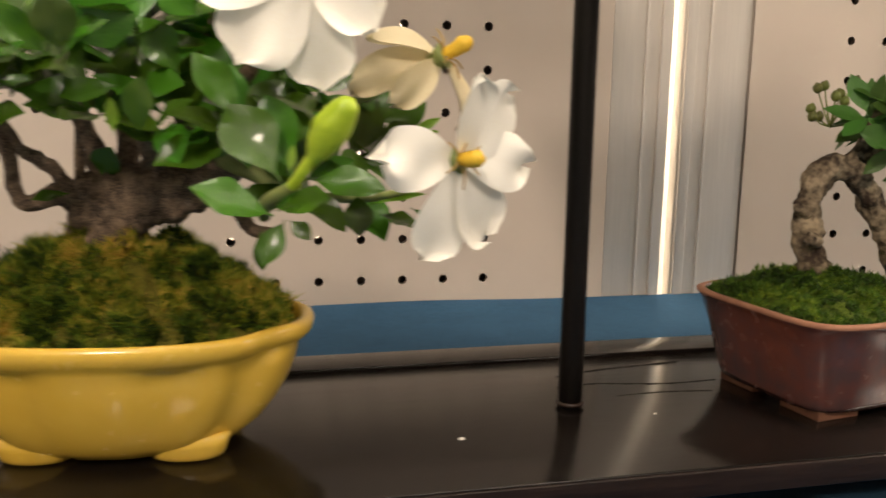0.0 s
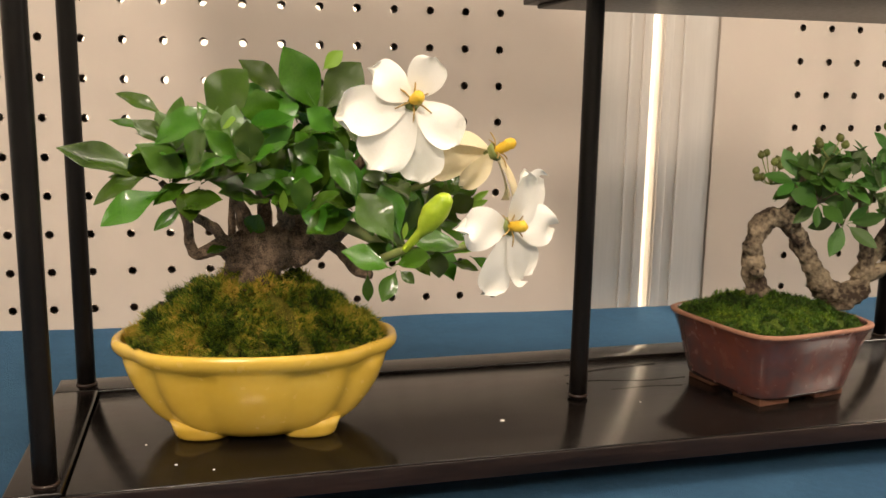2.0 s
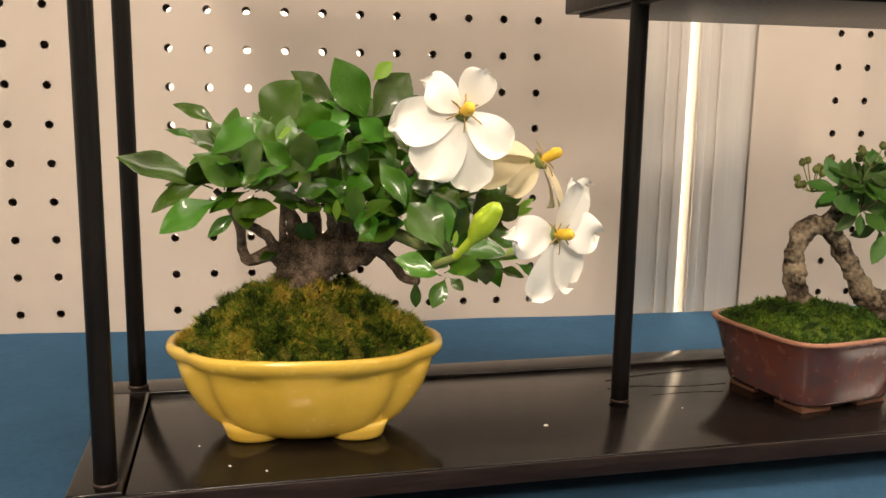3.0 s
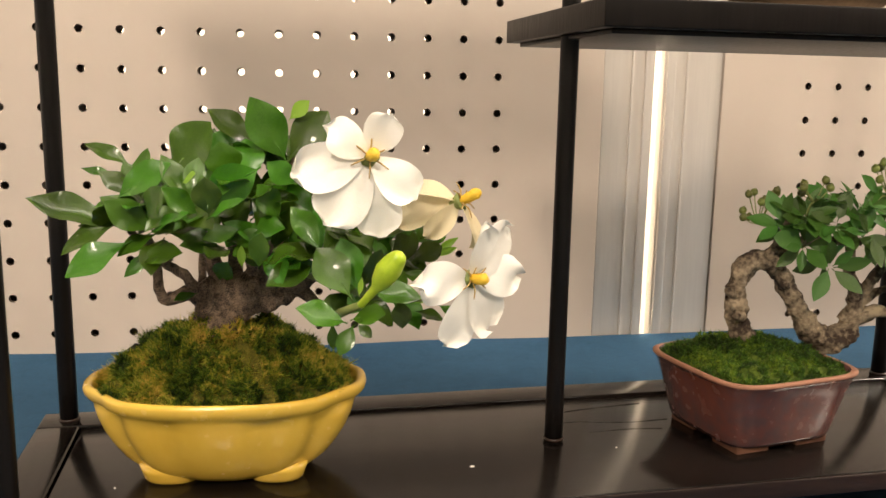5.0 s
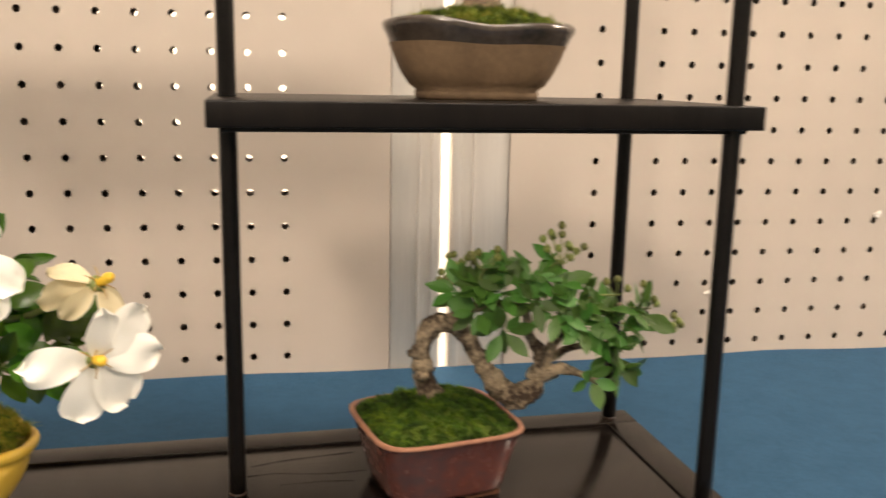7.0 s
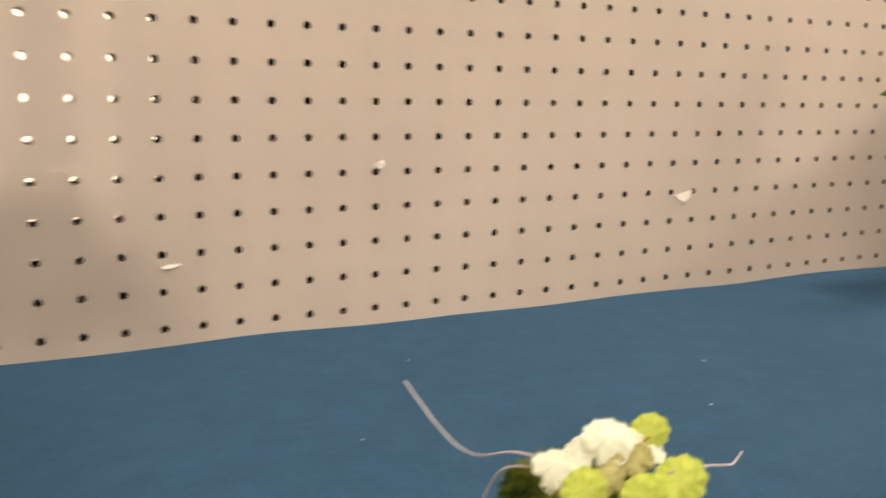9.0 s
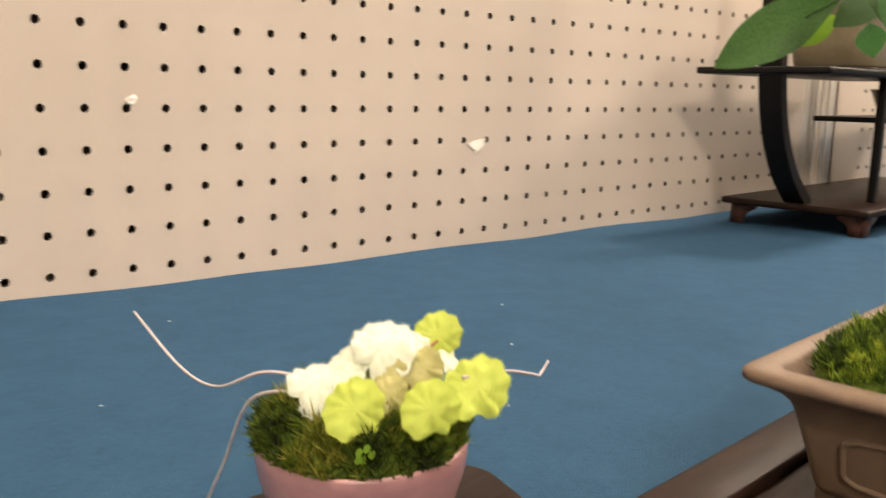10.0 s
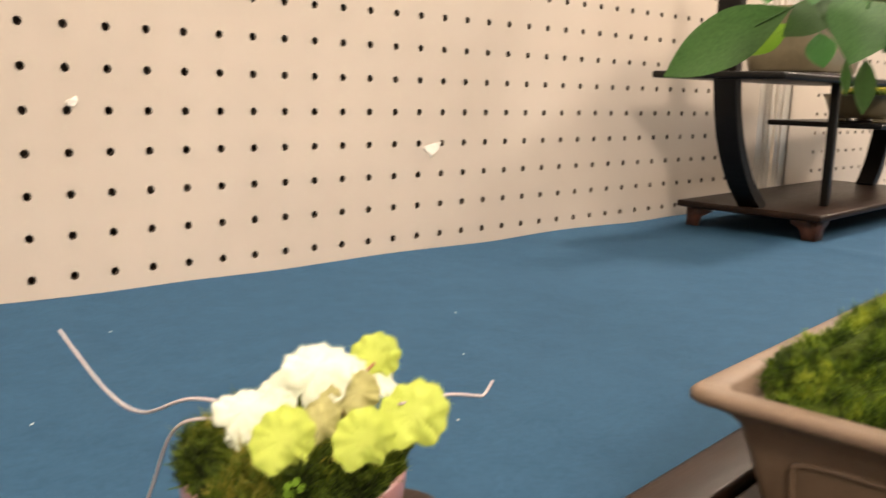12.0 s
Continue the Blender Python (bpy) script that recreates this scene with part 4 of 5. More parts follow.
for root, heads in (
    ((0.058, 0.0, 0.138), [(0.053, 0.155), (0.057, 0.158), (0.060, 0.155), (0.063, 0.157), (0.061, 0.150), (0.066, 0.152), (0.070, 0.149), (0.073, 0.147), (0.068, 0.145), (0.076, 0.150), (0.055, 0.150), (0.064, 0.161)]),
    ((0.024, 0.012, 0.122), [(0.009, 0.130), (0.007, 0.127), (0.011, 0.127), (0.0135, 0.138), (0.0165, 0.139), (0.019, 0.136), (0.022, 0.139), (0.023, 0.141), (0.020, 0.133), (0.0155, 0.135), (0.028, 0.139)]),
    ((0.022, 0.0, 0.132), [(0.017, 0.146), (0.019, 0.143), (0.022, 0.147), (0.030, 0.146), (0.031, 0.149)]),
    ((0.095, 0.0, 0.114), [(0.116, 0.126), (0.118, 0.122), (0.120, 0.119), (0.117, 0.118), (0.122, 0.116), (0.115, 0.121)]),
    ((0.1, 0.0, 0.108), [(0.141, 0.104), (0.144, 0.101), (0.143, 0.097), (0.147, 0.098), (0.139, 0.100)]),
    ((0.075, 0.0, 0.12), [(0.094, 0.133), (0.097, 0.131), (0.1, 0.128), (0.088, 0.132)]),
):
    back = 0.036 if heads[0][0] < 0.01 else (0.030 if heads[0][0] > 0.13 else (0.014 if heads[0][0] > 0.11 else 0.0))
    hub = Vector((sum(h[0] for h in heads) / len(heads), back - 0.003, min(h[1] for h in heads) - 0.004))
    bm = bmesh.new()
    tube(bm, [(*root, 0.0006), (*((Vector(root) + hub) / 2 + Vector((0, 0, 0.002))), 0.0005), (*hub, 0.0005)], 5, 3)
    for hx, hz in heads:
        p = Vector((hx, back + RND.uniform(-0.008, 0.004), hz))
        ped = bmesh.new()
        tube(ped, [(*hub, 0.0004), (*((hub + p) / 2 + Vector((0, 0, -0.001))), 0.0003), (*p, 0.0003)], 4, 2)
        part("pedicel", ped, M_STALK, B)
        share("berry", berry, Matrix.Translation(p) @ Matrix.Rotation(RND.uniform(-0.6, 0.6), 4, "X"), B)
    part("berry_stalk", bm, M_STALK, B)

# pot on the upper shelf
S = thing("shelf_bonsai", pose(-0.152, -0.237 + SY, 0.2232 + SZ, 0, 0, -6), "mossy oval tan pot with dark glazed rim on upper shelf", "bonsai")
prof = [(0.60, 0.0), (0.645, 0.0004), (0.655, 0.003), (0.645, 0.0045), (0.72, 0.007), (0.80, 0.0125), (0.865, 0.0185), (0.905, 0.0235), (0.93, 0.0262), (0.965, 0.030), (1.0, 0.0325), (1.01, 0.0345), (0.985, 0.0362), (0.95, 0.0362), (0.93, 0.034), (0.88, 0.028)]
rings = []
for s, z in prof:
    ring = oval(0.0465 * s, 0.037 * s, z, 2.6, 72)
    rings.append([(x, y, q + (0.0016 * math.sin(2 * math.atan2(y, x) + 0.7) + 0.0008 * math.sin(5 * math.atan2(y, x))) * max(0, (q - 0.02) / 0.016)) for x, y, q in ring])
pot_part(S, rings, (M_TAN, M_INK), [0] * 8 + [1] * 7)
mossy(S, 0.0425, 0.033, 0.033, 0.010, 2.4, MOSS_POT, 14000, 0.0026, 0.00022, 2.0)
branch(S, [(0.0, 0, 0.036, 0.011), (0.002, 0, 0.05, 0.008), (-0.003, 0, 0.075, 0.006), (0.002, 0, 0.1, 0.004)], M_BARK, 10, 0.4, "trunk")

# little plant in the mauve pot
V = thing("saxifrage_accent", pose(0.170, -0.380, 0), "hairy pale-leaved saxifrage with runners in a small mauve pot", "potted plant")
ZS = 0.0205
prof = [(0.66, 0.0), (0.72, 0.0006), (0.79, 0.004), (0.90, 0.010), (0.965, 0.016), (0.995, 0.021), (1.0, 0.0236), (0.985, 0.0246), (0.945, 0.0243), (0.92, 0.022), (0.88, 0.016)]
pot_part(V, [oval(0.0262 * s, 0.0262 * s, ZS + z, 2.1, 48) for s, z in prof], M_PINK)
mossy(V, 0.0250, 0.0250, ZS + 0.0235, 0.0100, 2.0, MOSS_POT, 30000, 0.0030, 0.00034, 3.6, (0, 0), 0, 0.48, lump=0.0056, tall=0.0050)


def round_leaf(name, material, seed, hair=2600):
    """A scalloped, hairy leaf with a notch at its stalk; one unit across, facing z."""
    bm = bmesh.new()
    r = random.Random(seed)
    ph = r.uniform(0, 6)
    rings, seg, rows = 7, 54, []
    for i in range(rings + 1):
        f = i / rings
        row = []
        for k in range(seg):
            w = 2 * math.pi * k / seg
            rad = 0.5 * f * (1 + (0.040 * math.sin(11 * w + ph) + 0.07 * math.sin(2 * w + ph)) * f) * (1 - 0.30 * math.exp(-((w - math.pi * 1.5) / 0.28) ** 2))
            x, y = rad * math.cos(w), rad * math.sin(w)
            row.append((x, y, 0.11 * f * f * math.sin(2 * w + ph * 2) - 0.12 * f * f + 0.13 * f * noise.noise(Vector((x * 4.5, y * 4.5, ph))) + 0.05 * noise.noise(Vector((x * 13, y * 13, ph))) * f + 0.02 * math.sin(11 * w + ph) * f * f))
        rows.append(row)
    loft(bm, rows[1:], True, False)
    for k in range(hair):
        w = r.uniform(0, 6.28)
        row, at = rows[r.choice((7, 7, 7, 6, 5, 4, 3))], w / 6.2832 * seg
        p = Vector(row[int(at) % seg]).lerp(Vector(row[(int(at) + 1) % seg]), at % 1)
        d = (Vector((p.x, p.y, 0)).normalized() + Vector((r.gauss(0, 0.4), r.gauss(0, 0.4), r.uniform(-0.1, 0.9)))).normalized() * r.uniform(0.03, 0.075)
        a = d.orthogonal().normalized() * 0.0011
        bm.faces.new([bm.verts.new(q) for q in (p - a, p + a, p + d)])
    me = bpy.data.meshes.new(name)
    for f in bm.faces:
        f.smooth = True
    bm.to_mesh(me)
    bm.free()
    me.materials.append(material)
    return me


LV = {m: round_leaf("leaf", m, 30 + i) for i, m in enumerate((M_PALE, M_CITRON, M_OLIVELEAF))}
for c, size, nrm, m in (
    ((-0.5, -3.2, 66.8), 16.5, (-0.35, -0.55, 0.75), M_PALE), ((-6.5, 2.5, 63.5), 11, (-0.6, -0.2, 0.8), M_PALE), ((7.5, -4.5, 65.5), 10, (-0.1, -0.6, 0.8), M_PALE), ((15.0, -4.5, 66.5), 12.5, (-0.5, -0.75, 0.35), M_CITRON),
    ((14.5, -7.5, 62.0), 10, (0.1, -0.5, 0.85), M_PALE), ((-17.0, 1.0, 59.5), 15, (-0.40, -0.40, 0.85), M_PALE), ((-10.0, -2.0, 60.5), 8, (-0.3, -0.6, 0.7), M_PALE), ((-16.5, -14.0, 57.2), 14, (-0.45, -0.75, 0.5), M_CITRON),
    ((-2.5, -24.0, 56.8), 13.5, (-0.5, -0.8, 0.3), M_CITRON), ((11.0, -24.0, 59.5), 16, (-0.40, -0.65, 0.6), M_CITRON), ((-7.0, -14.0, 58.6), 9, (-0.4, -0.75, 0.5), M_OLIVELEAF), ((6.0, -10.5, 61.5), 10, (-0.5, -0.6, 0.5), M_OLIVELEAF),
    ((-2.0, -8.0, 60.0), 9, (-0.4, -0.6, 0.6), M_OLIVELEAF),
):
    nz = Vector(nrm).normalized()
    size, c = size / 1000, Vector(c) / 1000 + Vector((0.003, -0.0026, 0.0025))
    q = nz.to_track_quat("Z", "Y").to_matrix().to_4x4() @ Matrix.Rotation(RND.uniform(-0.8, 0.8), 4, "Z") @ Matrix.Diagonal((size, size, size, 1))
    q.translation = Vector(c)
    share("leaf", LV[m], q, V)
    p = Vector(c)
    branch(V, [(p.x * 0.2, p.y * 0.2 - 0.004, 0.048, 0.0006), (p.x * 0.6, p.y * 0.6 - 0.002, p.z * 0.6 + 0.02, 0.0006), (p.x, p.y, p.z - 0.001, 0.0005)], M_RUST, 5, 0.0, "leaf_stalk")
for pts in (
    [(-0.010, 0.004, 0.060), (-0.020, 0.012, 0.0620), (-0.021, 0.037, 0.0515), (-0.0205, 0.062, 0.0505), (-0.0200, 0.097, 0.0590)],
    [(-0.012, 0.010, 0.056), (-0.020, 0.020, 0.0525), (-0.020, 0.036, 0.0300), (-0.020, 0.050, 0.0100), (-0.018, 0.054, 0.001)],
    [(0.012, -0.024, 0.064), (0.030, -0.020, 0.0610), (0.050, -0.010, 0.0535), (0.059, -0.004, 0.0500), (0.0635, -0.003, 0.0530)],
):
    branch(V, [(*p, 0.00042) for p in pts], M_RUNNER, 6, 0.0, "runner", steps=8)
bm = bmesh.new()
for k in range(5):
    w = k * 1.256
    loft(bm, [[(0.0016 * math.cos(w) + a * 0.0011 * math.cos(u), -0.024 + 0.0004 * k, 0.0505 + 0.0016 * math.sin(w) + a * 0.0011 * math.sin(u)) for u in (0, 1.05, 2.1, 3.14, 4.2, 5.2)] for a in (0.05, 1.0)], True, False)
sprout = part("sprout", bm, M_LIME, V, "tiny bright green seedling in the moss")
sprout.location = (-0.014, 0.002, 0.0)

SL = thing("wood_slab", pose(0.170, -0.380, 0, 0, 0, 12), "thin dark wooden slab with chipped edges under the mauve pot", "display slab")
bm = bmesh.new()
edge = [(0.052, 0.012), (0.056, -0.006), (0.044, -0.030), (0.012, -0.040), (-0.026, -0.034), (-0.046, -0.010), (-0.042, 0.022), (-0.012, 0.038), (0.030, 0.034)]
ring = []
for i, (x, y) in enumerate(edge):
    x2, y2 = edge[(i + 1) % len(edge)]
    for s in range(4):
        f = s / 4
        jx = 0.0012 * noise.noise(Vector((x + f, y, i)) * 9)
        ring.append((x + (x2 - x) * f + jx, y + (y2 - y) * f + jx))
loft(bm, [[(x * s * 0.88, y * s * 0.90, z) for x, y in ring] for s, z in ((0.93, 0.0115), (0.985, 0.0125), (1.0, 0.0155), (1.0, 0.0188), (0.985, 0.0204))])
part("slab", bm, M_ROSE, SL)
for fx, fy in ((0.036, 0.006), (-0.03, 0.01), (0.004, -0.026)):
    bm = bmesh.new()
    loft(bm, [[(fx + p[0], fy + p[1], p[2]) for p in oval(r, r, z, 2, 14)] for r, z in ((0.005, -0.001), (0.007, 0.003), (0.006, 0.0085), (0.0075, 0.0116))])
    part("foot", bm, M_EDGE, SL)

# brown rectangular pot and its stand
CS = thing("low_stand", pose(0.3484, -0.4926, 0, 0, 0, 5), "low dark rosewood stand with recessed top panel on blue cloth", "plant stand")
cw, cd, ct = 0.125, 0.085, 0.025
for x0, x1, y0, y1 in ((-cw, cw, -cd, -cd + 0.019), (-cw, cw, cd - 0.019, cd), (-cw, -cw + 0.022, -cd + 0.0195, cd - 0.0195), (cw - 0.022, cw, -cd + 0.0195, cd - 0.0195)):
    part("border", boxed(x0, x1, y0, y1, 0.012, ct, 0.0022), M_ROSE, CS)
part("top_panel", boxed(-cw + 0.0225, cw - 0.0225, -cd + 0.0198, cd - 0.0198, 0.013, ct - 0.0028, 0.0005), M_ROSE, CS)
for sx in (-1, 1):
    for sy in (-1, 1):
        cx, cy = sx * (cw - 0.013), sy * (cd - 0.012)
        part("leg", boxed(cx - 0.009, cx + 0.009, cy - 0.009, cy + 0.009, 0.0, 0.0122, 0.001), M_ROSE, CS)

C = thing("broadleaf_bonsai", pose(0.3469, -0.4846, 0, 0, 0, 0), "broad-leaved bonsai with peeling tan trunk in brown rectangular pot", "bonsai")
zc = ct - 0.0028
prof = [(-0.021, 0.0034), (-0.0170, 0.0036), (-0.0160, 0.006), (-0.0125, 0.020), (-0.0108, 0.0262), (-0.0098, 0.0285), (-0.0072, 0.0312), (-0.0034, 0.0332), (-0.0008, 0.0342), (0.0, 0.0350), (0.0, 0.0366), (-0.0008, 0.0376), (-0.0022, 0.0379),
        (-0.0070, 0.0378), (-0.0080, 0.0368), (-0.0095, 0.030)]
cpot = pot_part(C, [rrect(0.088 + o, 0.062 + o, zc + z, 0.006 + o * 0.15) for o, z in prof], M_BROWN, None, 5)
for sx in (-1, 1):
    for sy in (-1, 1):
        bm = bmesh.new()
        for a, b in ((0.030, 0.008), (0.008, 0.024)):
            cx, cy = sx * (0.0708 - a / 2), sy * (0.0448 - b / 2)
            box(bm, cx - a / 2, cx + a / 2, cy - b / 2, cy + b / 2, zc, zc + 0.0046, 0.0006)
        part("foot", bm, M_BROWN, cpot)
for sx in (-1, 1):
    bm = bmesh.new()
    loop = []
    for k in range(40):
        p = oval(0.037, 0.0072, 0, 7, 40)[k]
        zz = 0.0155 + p[1]
        loop.append((sx * (0.0722 + (zz - 0.006) * 0.25), p[0], zc + zz, 0.0009))
    tube(bm, loop + loop[:2], 6, 1, 0, 1, False)
    part("panel_moulding", bm, M_BROWN, cpot)
mossy(C, 0.0785, 0.0525, zc + 0.0355, 0.0245, 7, MOSS_BRIGHT, 110000, 0.0024, 0.00022, 1.8, (-0.022, 0.008), 5, 0.62, 10, lump=0.0085, tall=0.0050)
branch(C, [(-0.032, 0.008, 0.066, 0.0139), (-0.0315, 0.008, 0.076, 0.0094), (-0.031, 0.008, 0.087, 0.0075), (-0.03, 0.009, 0.105, 0.0062), (-0.0285, 0.011, 0.128, 0.0059), (-0.03, 0.012, 0.15, 0.0066), (-0.0174, 0.0118, 0.172, 0.0059), (0, 0.012, 0.2, 0.0049)],
       M_PEEL, 18, 0.28, "trunk", 110, 8)
for pts in (
    [(-0.014, 0.019, 0.150, 0.0025), (-0.030, 0.028, 0.158, 0.0013), (-0.055, 0.044, 0.160, 0.0007)],
    [(-0.012, 0.017, 0.165, 0.0025), (-0.030, 0.015, 0.172, 0.0013), (-0.055, 0.018, 0.172, 0.0007)],
    [(-0.013, 0.018, 0.140, 0.0017), (-0.024, 0.012, 0.150, 0.0010), (-0.04, 0.006, 0.156, 0.0006)],
    [(-0.010, 0.016, 0.175, 0.0021), (0.004, 0.028, 0.185, 0.0013), (0.02, 0.04, 0.188, 0.0007)],
):
    branch(C, pts, M_STALK, 8, 0.3)
LC = [leaf_mesh("leaf", M_LEAF3, w, p, 0.26, c, 1.0, 12, 0.07, 0.06, 40 + k) for k, (w, p, c) in enumerate(((0.44, 0.5, 0.10), (0.44, 0.42, 0.16), (0.44, 0.48, 0.05)))]
LCY = leaf_mesh("leaf", M_LIME, 0.5, 0.5, 0.2, 0.1, 1.0, 10, 0.05, 0.05, 47)
TO_VIEW = (-0.75, -0.45, 0.45)
# hanging leaves: base and tip in millimetres, width, form
for base, tip, w, k in (
    ((13, 85, 163), (-7, 126, 139), 20, 0),
    ((-51, 63, 174), (-58, 59, 157), 20, 1),
    ((-28, 44, 162), (-41, 42, 142), 19, 1),
    ((-14, 50, 144), (-19, 47, 127), 6, 0),
    ((-7, 59, 144), (-9, 57, 132), 3, 0),
    ((-17, 29, 172), (-31, 27, 145), 19, 1),
    ((-9, 21, 173), (-25, 25, 143), 20, 1),
    ((-24, 86, 179), (-40, 119, 175), 9, 0),
    ((19, 73, 165), (6, 87, 152), 13, 2),
    ((7, 75, 153), (4, 71, 141), 9, 2),
    ((-10, 39, 170), (-28, 55, 163), 13, 2),
    ((0, 64, 175), (-15, 73, 166), 12, 2),
    ((-5, 28, 149), (-10, 27, 136), 6, 2),
    ((-3, 45, 180), (-19, 57, 173), 15, 1),
):
    b, t = Vector(base) / 1000 + Vector((0, 0, 0.0025)), Vector(tip) / 1000 + Vector((0, 0, 0.0025))
    share("leaf", LC[k], aim(b, t, TO_VIEW, RND.gauss(0, 0.12), w / 1000 / (0.41 * (t - b).length)), C)
# leaves on the far side and higher up
for base, tip, w, k in (
    ((-20, 38, 170), (-33, 37, 148), 17, 1), ((-22, 52, 172), (-34, 52, 152), 16, 2), ((-12, 34, 162), (-22, 33, 138), 14, 2), ((-36, 56, 176), (-46, 52, 160), 15, 1),
    ((-50, 20, 178), (-72, 18, 164), 16, 1), ((-48, 0, 182), (-66, -14, 166), 17, 1), ((-20, 40, 185), (-30, 72, 170), 15, 1), ((0, 30, 187), (10, 66, 174), 16, 2), ((-30, 0, 178), (-40, -32, 164), 16, 2),
    ((10, 35, 187), (46, 50, 174), 16, 1), ((-14, 60, 186), (-44, 84, 180), 15, 2), ((-30, 50, 188), (-58, 78, 186), 15, 0), ((8, 70, 178), (-10, 100, 172), 15, 2), ((-36, 20, 176), (-46, 14, 152), 15, 1),
):
    b, t = Vector(base) / 1000, Vector(tip) / 1000
    share("leaf", LC[k], aim(b, t, (-0.5, -0.4, 0.75), 0.0, w / 1000 / (0.42 * (t - b).length)), C)
share("leaf", LCY, aim((0.017, 0.089, 0.159), (0.008, 0.104, 0.149), TO_VIEW, 0, 1.1), C, "young lime-green leaf")
branch(C, [(-0.014, 0.019, 0.172, 0.0016), (-0.002, 0.045, 0.183, 0.0010), (0.012, 0.075, 0.178, 0.0008), (0.016, 0.086, 0.168, 0.0006)], M_BARK, 8, 0.2)

# far stand with its two pots
F = thing("curved_stand", pose(1.068, -0.097, 0, 0, 0, 3.5), "dark wooden stand with curved sides and stepped shelves", "plant stand")
part("base_board", boxed(-0.2, 0.2, -0.075, 0.075, 0.0195, 0.0265, 0.0022), M_ROSE, F)
for sx in (-1, 1):
    for sy in (-1, 1):
        bm = bmesh.new()
        for a, b in ((0.034, 0.008), (0.008, 0.026)):
            ring = []
            for t, z in ((1.0, 0.0194), (0.95, 0.015), (0.6, 0.010), (0.5, 0.0)):
                cx, cy = sx * (0.190 - a * t / 2), sy * (0.068 - b * t / 2)
                ring.append([(cx + i * a * t / 2, cy + j * b * t / 2, z) for i, j in ((-1, -1), (1, -1), (1, 1), (-1, 1))])
            loft(bm, ring[::-1])
        part("bracket_foot", bm, M_FOOT, F)


def curved_side(parent, x0, pts, y, depth, thick):
    bm = bmesh.new()
    path = smooth_path([(x, 0, z, 0) for x, z in pts], 6)
    rings = []
    for i, p in enumerate(path):
        a, b = path[max(i - 1, 0)], path[min(i + 1, len(path) - 1)]
        d = Vector((b.x - a.x, b.z - a.z)).normalized()
        nx, nz = d.y * thick / 2, -d.x * thick / 2
        rings.append([(x0 + p.x + s * nx, y + q * depth / 2, p.z + s * nz) for s, q in ((-1, -1), (1, -1), (1, 1), (-1, 1))])
    loft(bm, rings)
    part("curved_side", bm, M_LACQUER_V, parent, smooth=False)


curved_side(F, -0.180, [(0.0, 0.025), (-0.036, 0.055), (-0.063, 0.095), (-0.078, 0.145), (-0.082, 0.21), (-0.082, 0.30)], 0.0, 0.022, 0.011)
curved_side(F, 0.170, [(0.0, 0.025), (0.022, 0.05), (0.040, 0.085), (0.046, 0.105)], 0.012, 0.022, 0.011)
part("shelf", boxed(-0.288, 0.05, -0.066, 0.062, 0.150, 0.1565, 0.002), M_LACQUER_V, F)
part("shelf", boxed(-0.022, 0.240, -0.062, 0.065, 0.1035, 0.1095, 0.002), M_LACQUER_V, F)
part("upright", boxed(-0.121, -0.113, -0.050, -0.042, 0.0232, 0.1505, 0.001), M_LACQUER_V, F)
FA = thing("far_pot", pose(0.974, -0.103, 0.1565, 0, 0, 3.5), "pale olive glazed pot on the curved stand's upper shelf", "pot")
prof = [(0.74, 0.0), (0.78, 0.001), (0.79, 0.004), (0.82, 0.006), (0.90, 0.03), (0.97, 0.055), (1.04, 0.062), (1.04, 0.067), (0.96, 0.067), (0.92, 0.055)]
fa_pot = pot_part(FA, [oval(0.071 * s, 0.050 * s, z, 5, 48) for s, z in prof[2:]], M_OLIVE)
pot_part(fa_pot, [oval(0.071 * s, 0.050 * s, z, 5, 48) for s, z in ((0.74, 0.0), (0.785, 0.001), (0.80, 0.0038), (0.76, 0.0042))], M_EDGE, name="foot_ring")
FB = thing("far_bonsai", pose(1.160, -0.105, 0.1095, 0, 0, 3.5), "pale olive footed pot with moss on the curved stand", "bonsai")
prof = [(0.70, 0.004), (0.80, 0.0045), (0.90, 0.012), (0.97, 0.022), (1.0, 0.027), (1.03, 0.029), (1.03, 0.0315), (0.95, 0.0315), (0.9, 0.026)]
fpot = pot_part(FB, [oval(0.062 * s, 0.045 * s, z, 4, 48) for s, z in prof], M_OLIVE)
for sx in (-1, 1):
    for sy in (-1, 1):
        part("foot", boxed(sx * 0.036 - 0.009, sx * 0.036 + 0.009, sy * 0.022 - 0.007, sy * 0.022 + 0.007, 0.0, 0.0046, 0.001), M_OLIVE, fpot)
mossy(FB, 0.056, 0.040, 0.0295, 0.010, 3, MOSS_OLD, 6000, 0.003, 0.0005, 2)

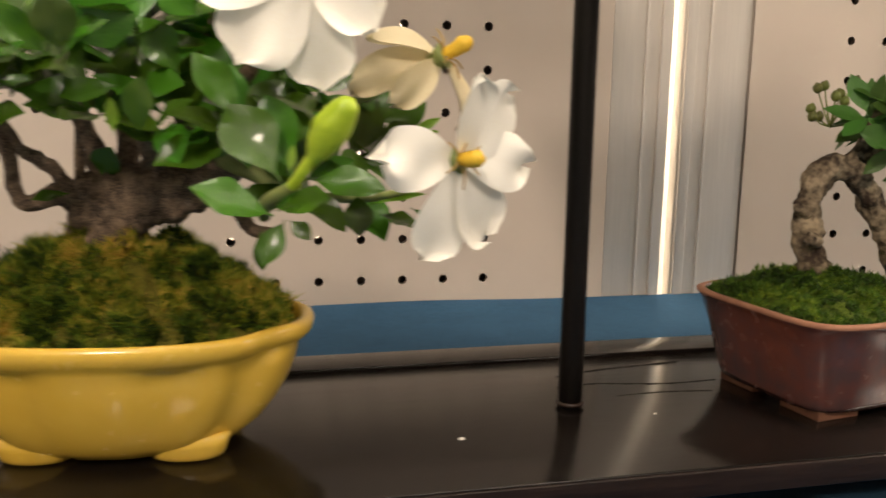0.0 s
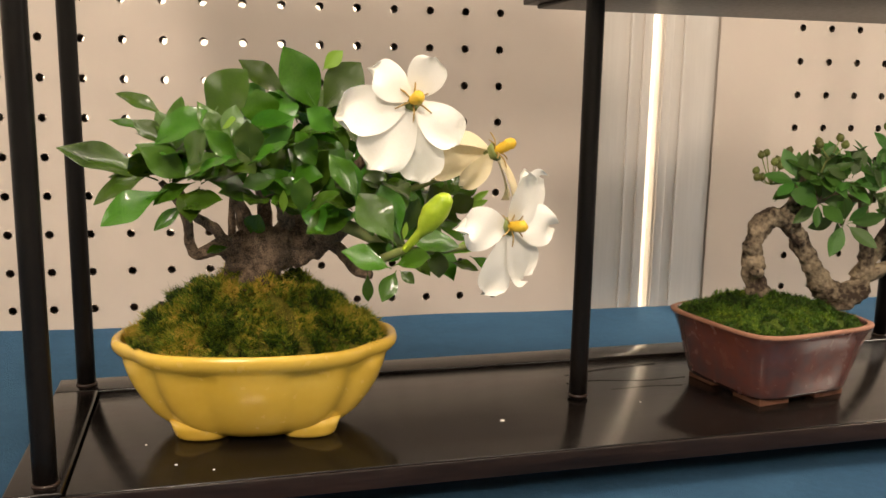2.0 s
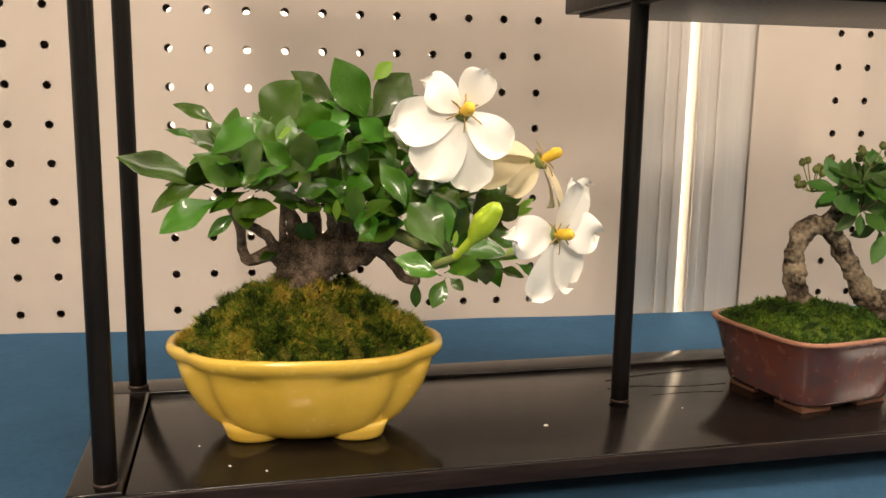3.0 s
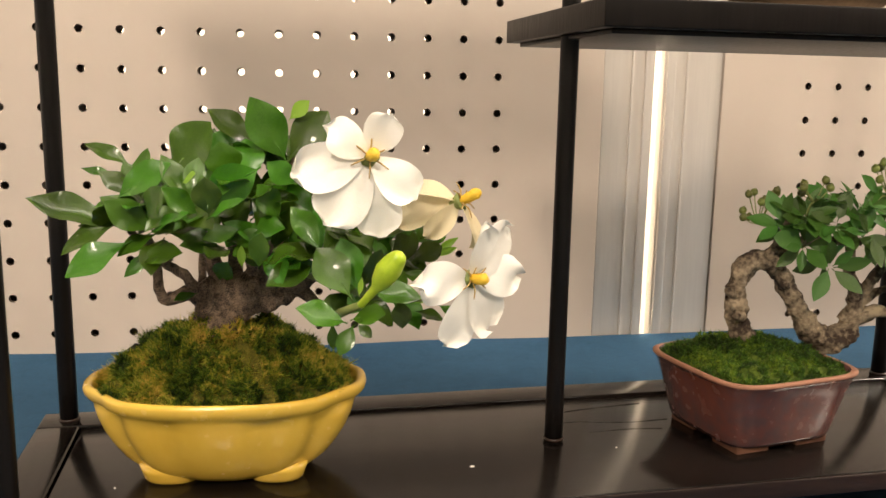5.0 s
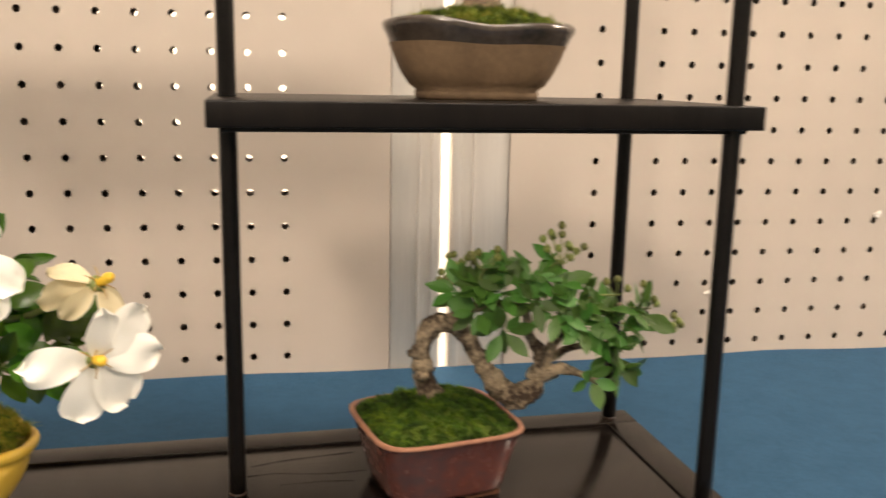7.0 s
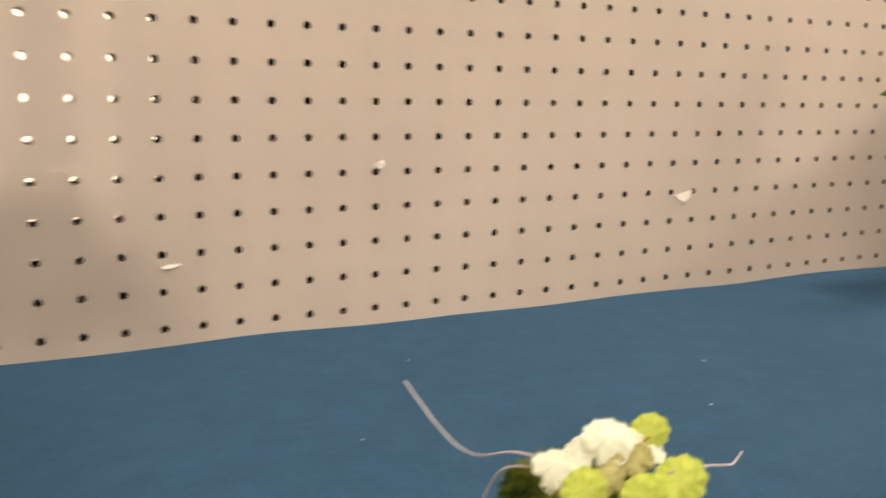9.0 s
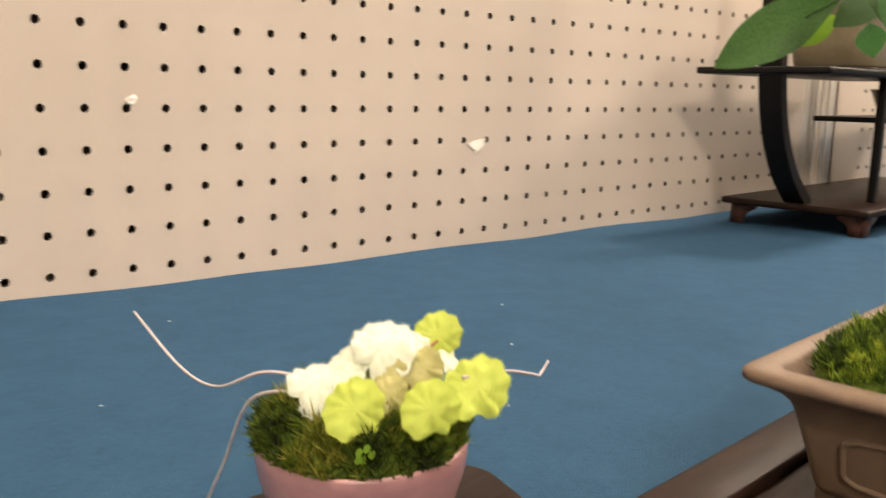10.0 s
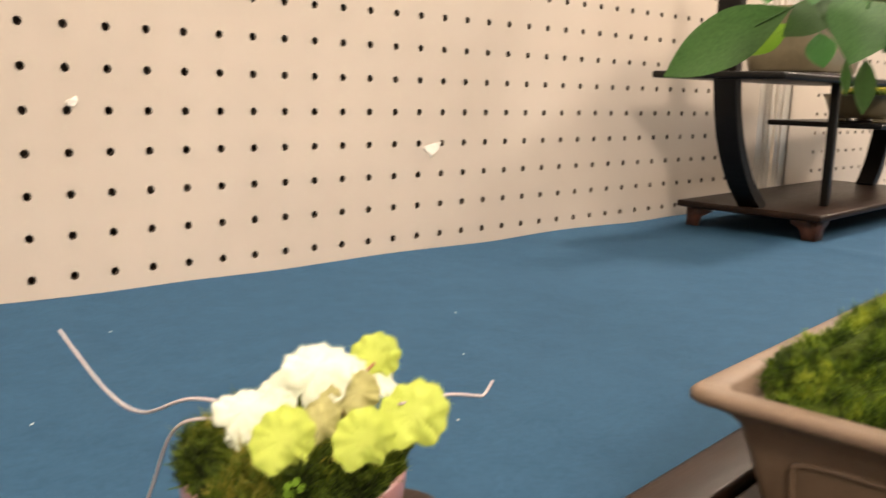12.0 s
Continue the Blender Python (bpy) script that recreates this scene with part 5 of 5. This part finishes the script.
# ---- scraps and specks ----
def scrap(pts, y, label, name="paper_scrap"):
    bm = bmesh.new()
    loft(bm, [[(x, y + d + 0.0006 * math.sin(x * 900), z) for x, z in pts] for d in (0.0, -0.0005)])
    tagged(part(name, bm, M_PAPER, smooth=False), label, "paper scrap")


scrap([(0.537, 0.0865), (0.546, 0.0885), (0.552, 0.0895), (0.557, 0.0905), (0.555, 0.0840), (0.549, 0.0800), (0.5465, 0.0770), (0.5445, 0.0815), (0.540, 0.0835)], -0.0004, "torn white paper scrap stuck to the perforated wall")
scrap([(0.2530, 0.1200), (0.2560, 0.1215), (0.2600, 0.1235), (0.2610, 0.1205), (0.2585, 0.1170), (0.2550, 0.1175)], -0.0004, "small torn white paper scrap on the perforated wall")
scrap([(0.101, 0.0555), (0.106, 0.0570), (0.113, 0.0575), (0.114, 0.0560), (0.108, 0.0545), (0.102, 0.0540)], -0.0004, "long torn white paper scrap on the perforated wall")
scrap([(0.93, 0.207), (0.938, 0.21), (0.94, 0.203), (0.934, 0.199)], -0.0004, "torn white paper scrap high on the perforated wall")


def speck(x, y, z, s, label):
    bm = bmesh.new()
    loft(bm, [[(x + p[0] * (1 + 0.4 * noise.noise(Vector((p[0], p[1], x)) * 900)), y + p[1], p[2]) for p in oval(s * f, s * 0.6 * f, z + h, 2, 9)] for f, h in ((1, -0.0002), (0.8, s * 0.4))])
    tagged(part("speck", bm, M_PAPER), label, "debris", "specks of debris")


for x, y, s in ((-0.316, -0.269, 0.0011), (-0.452, -0.290, 0.0006), (-0.438, -0.297, 0.0005), (-0.465, -0.268, 0.0006), (-0.245, -0.258, 0.0005)):
    speck(x, y + SY * 0.7, TOP + SZ - 0.0011, s, "white speck of debris on the black stand")
for x, y, s in ((0.365, -0.235, 0.0009), (0.13, -0.30, 0.0009), (0.165, -0.20, 0.0007), (0.30, -0.30, 0.0009), (0.42, -0.17, 0.0008), (0.24, -0.09, 0.0007)):
    speck(x, y, -0.0002, s * 0.62, "pale speck of lint on the blue cloth")
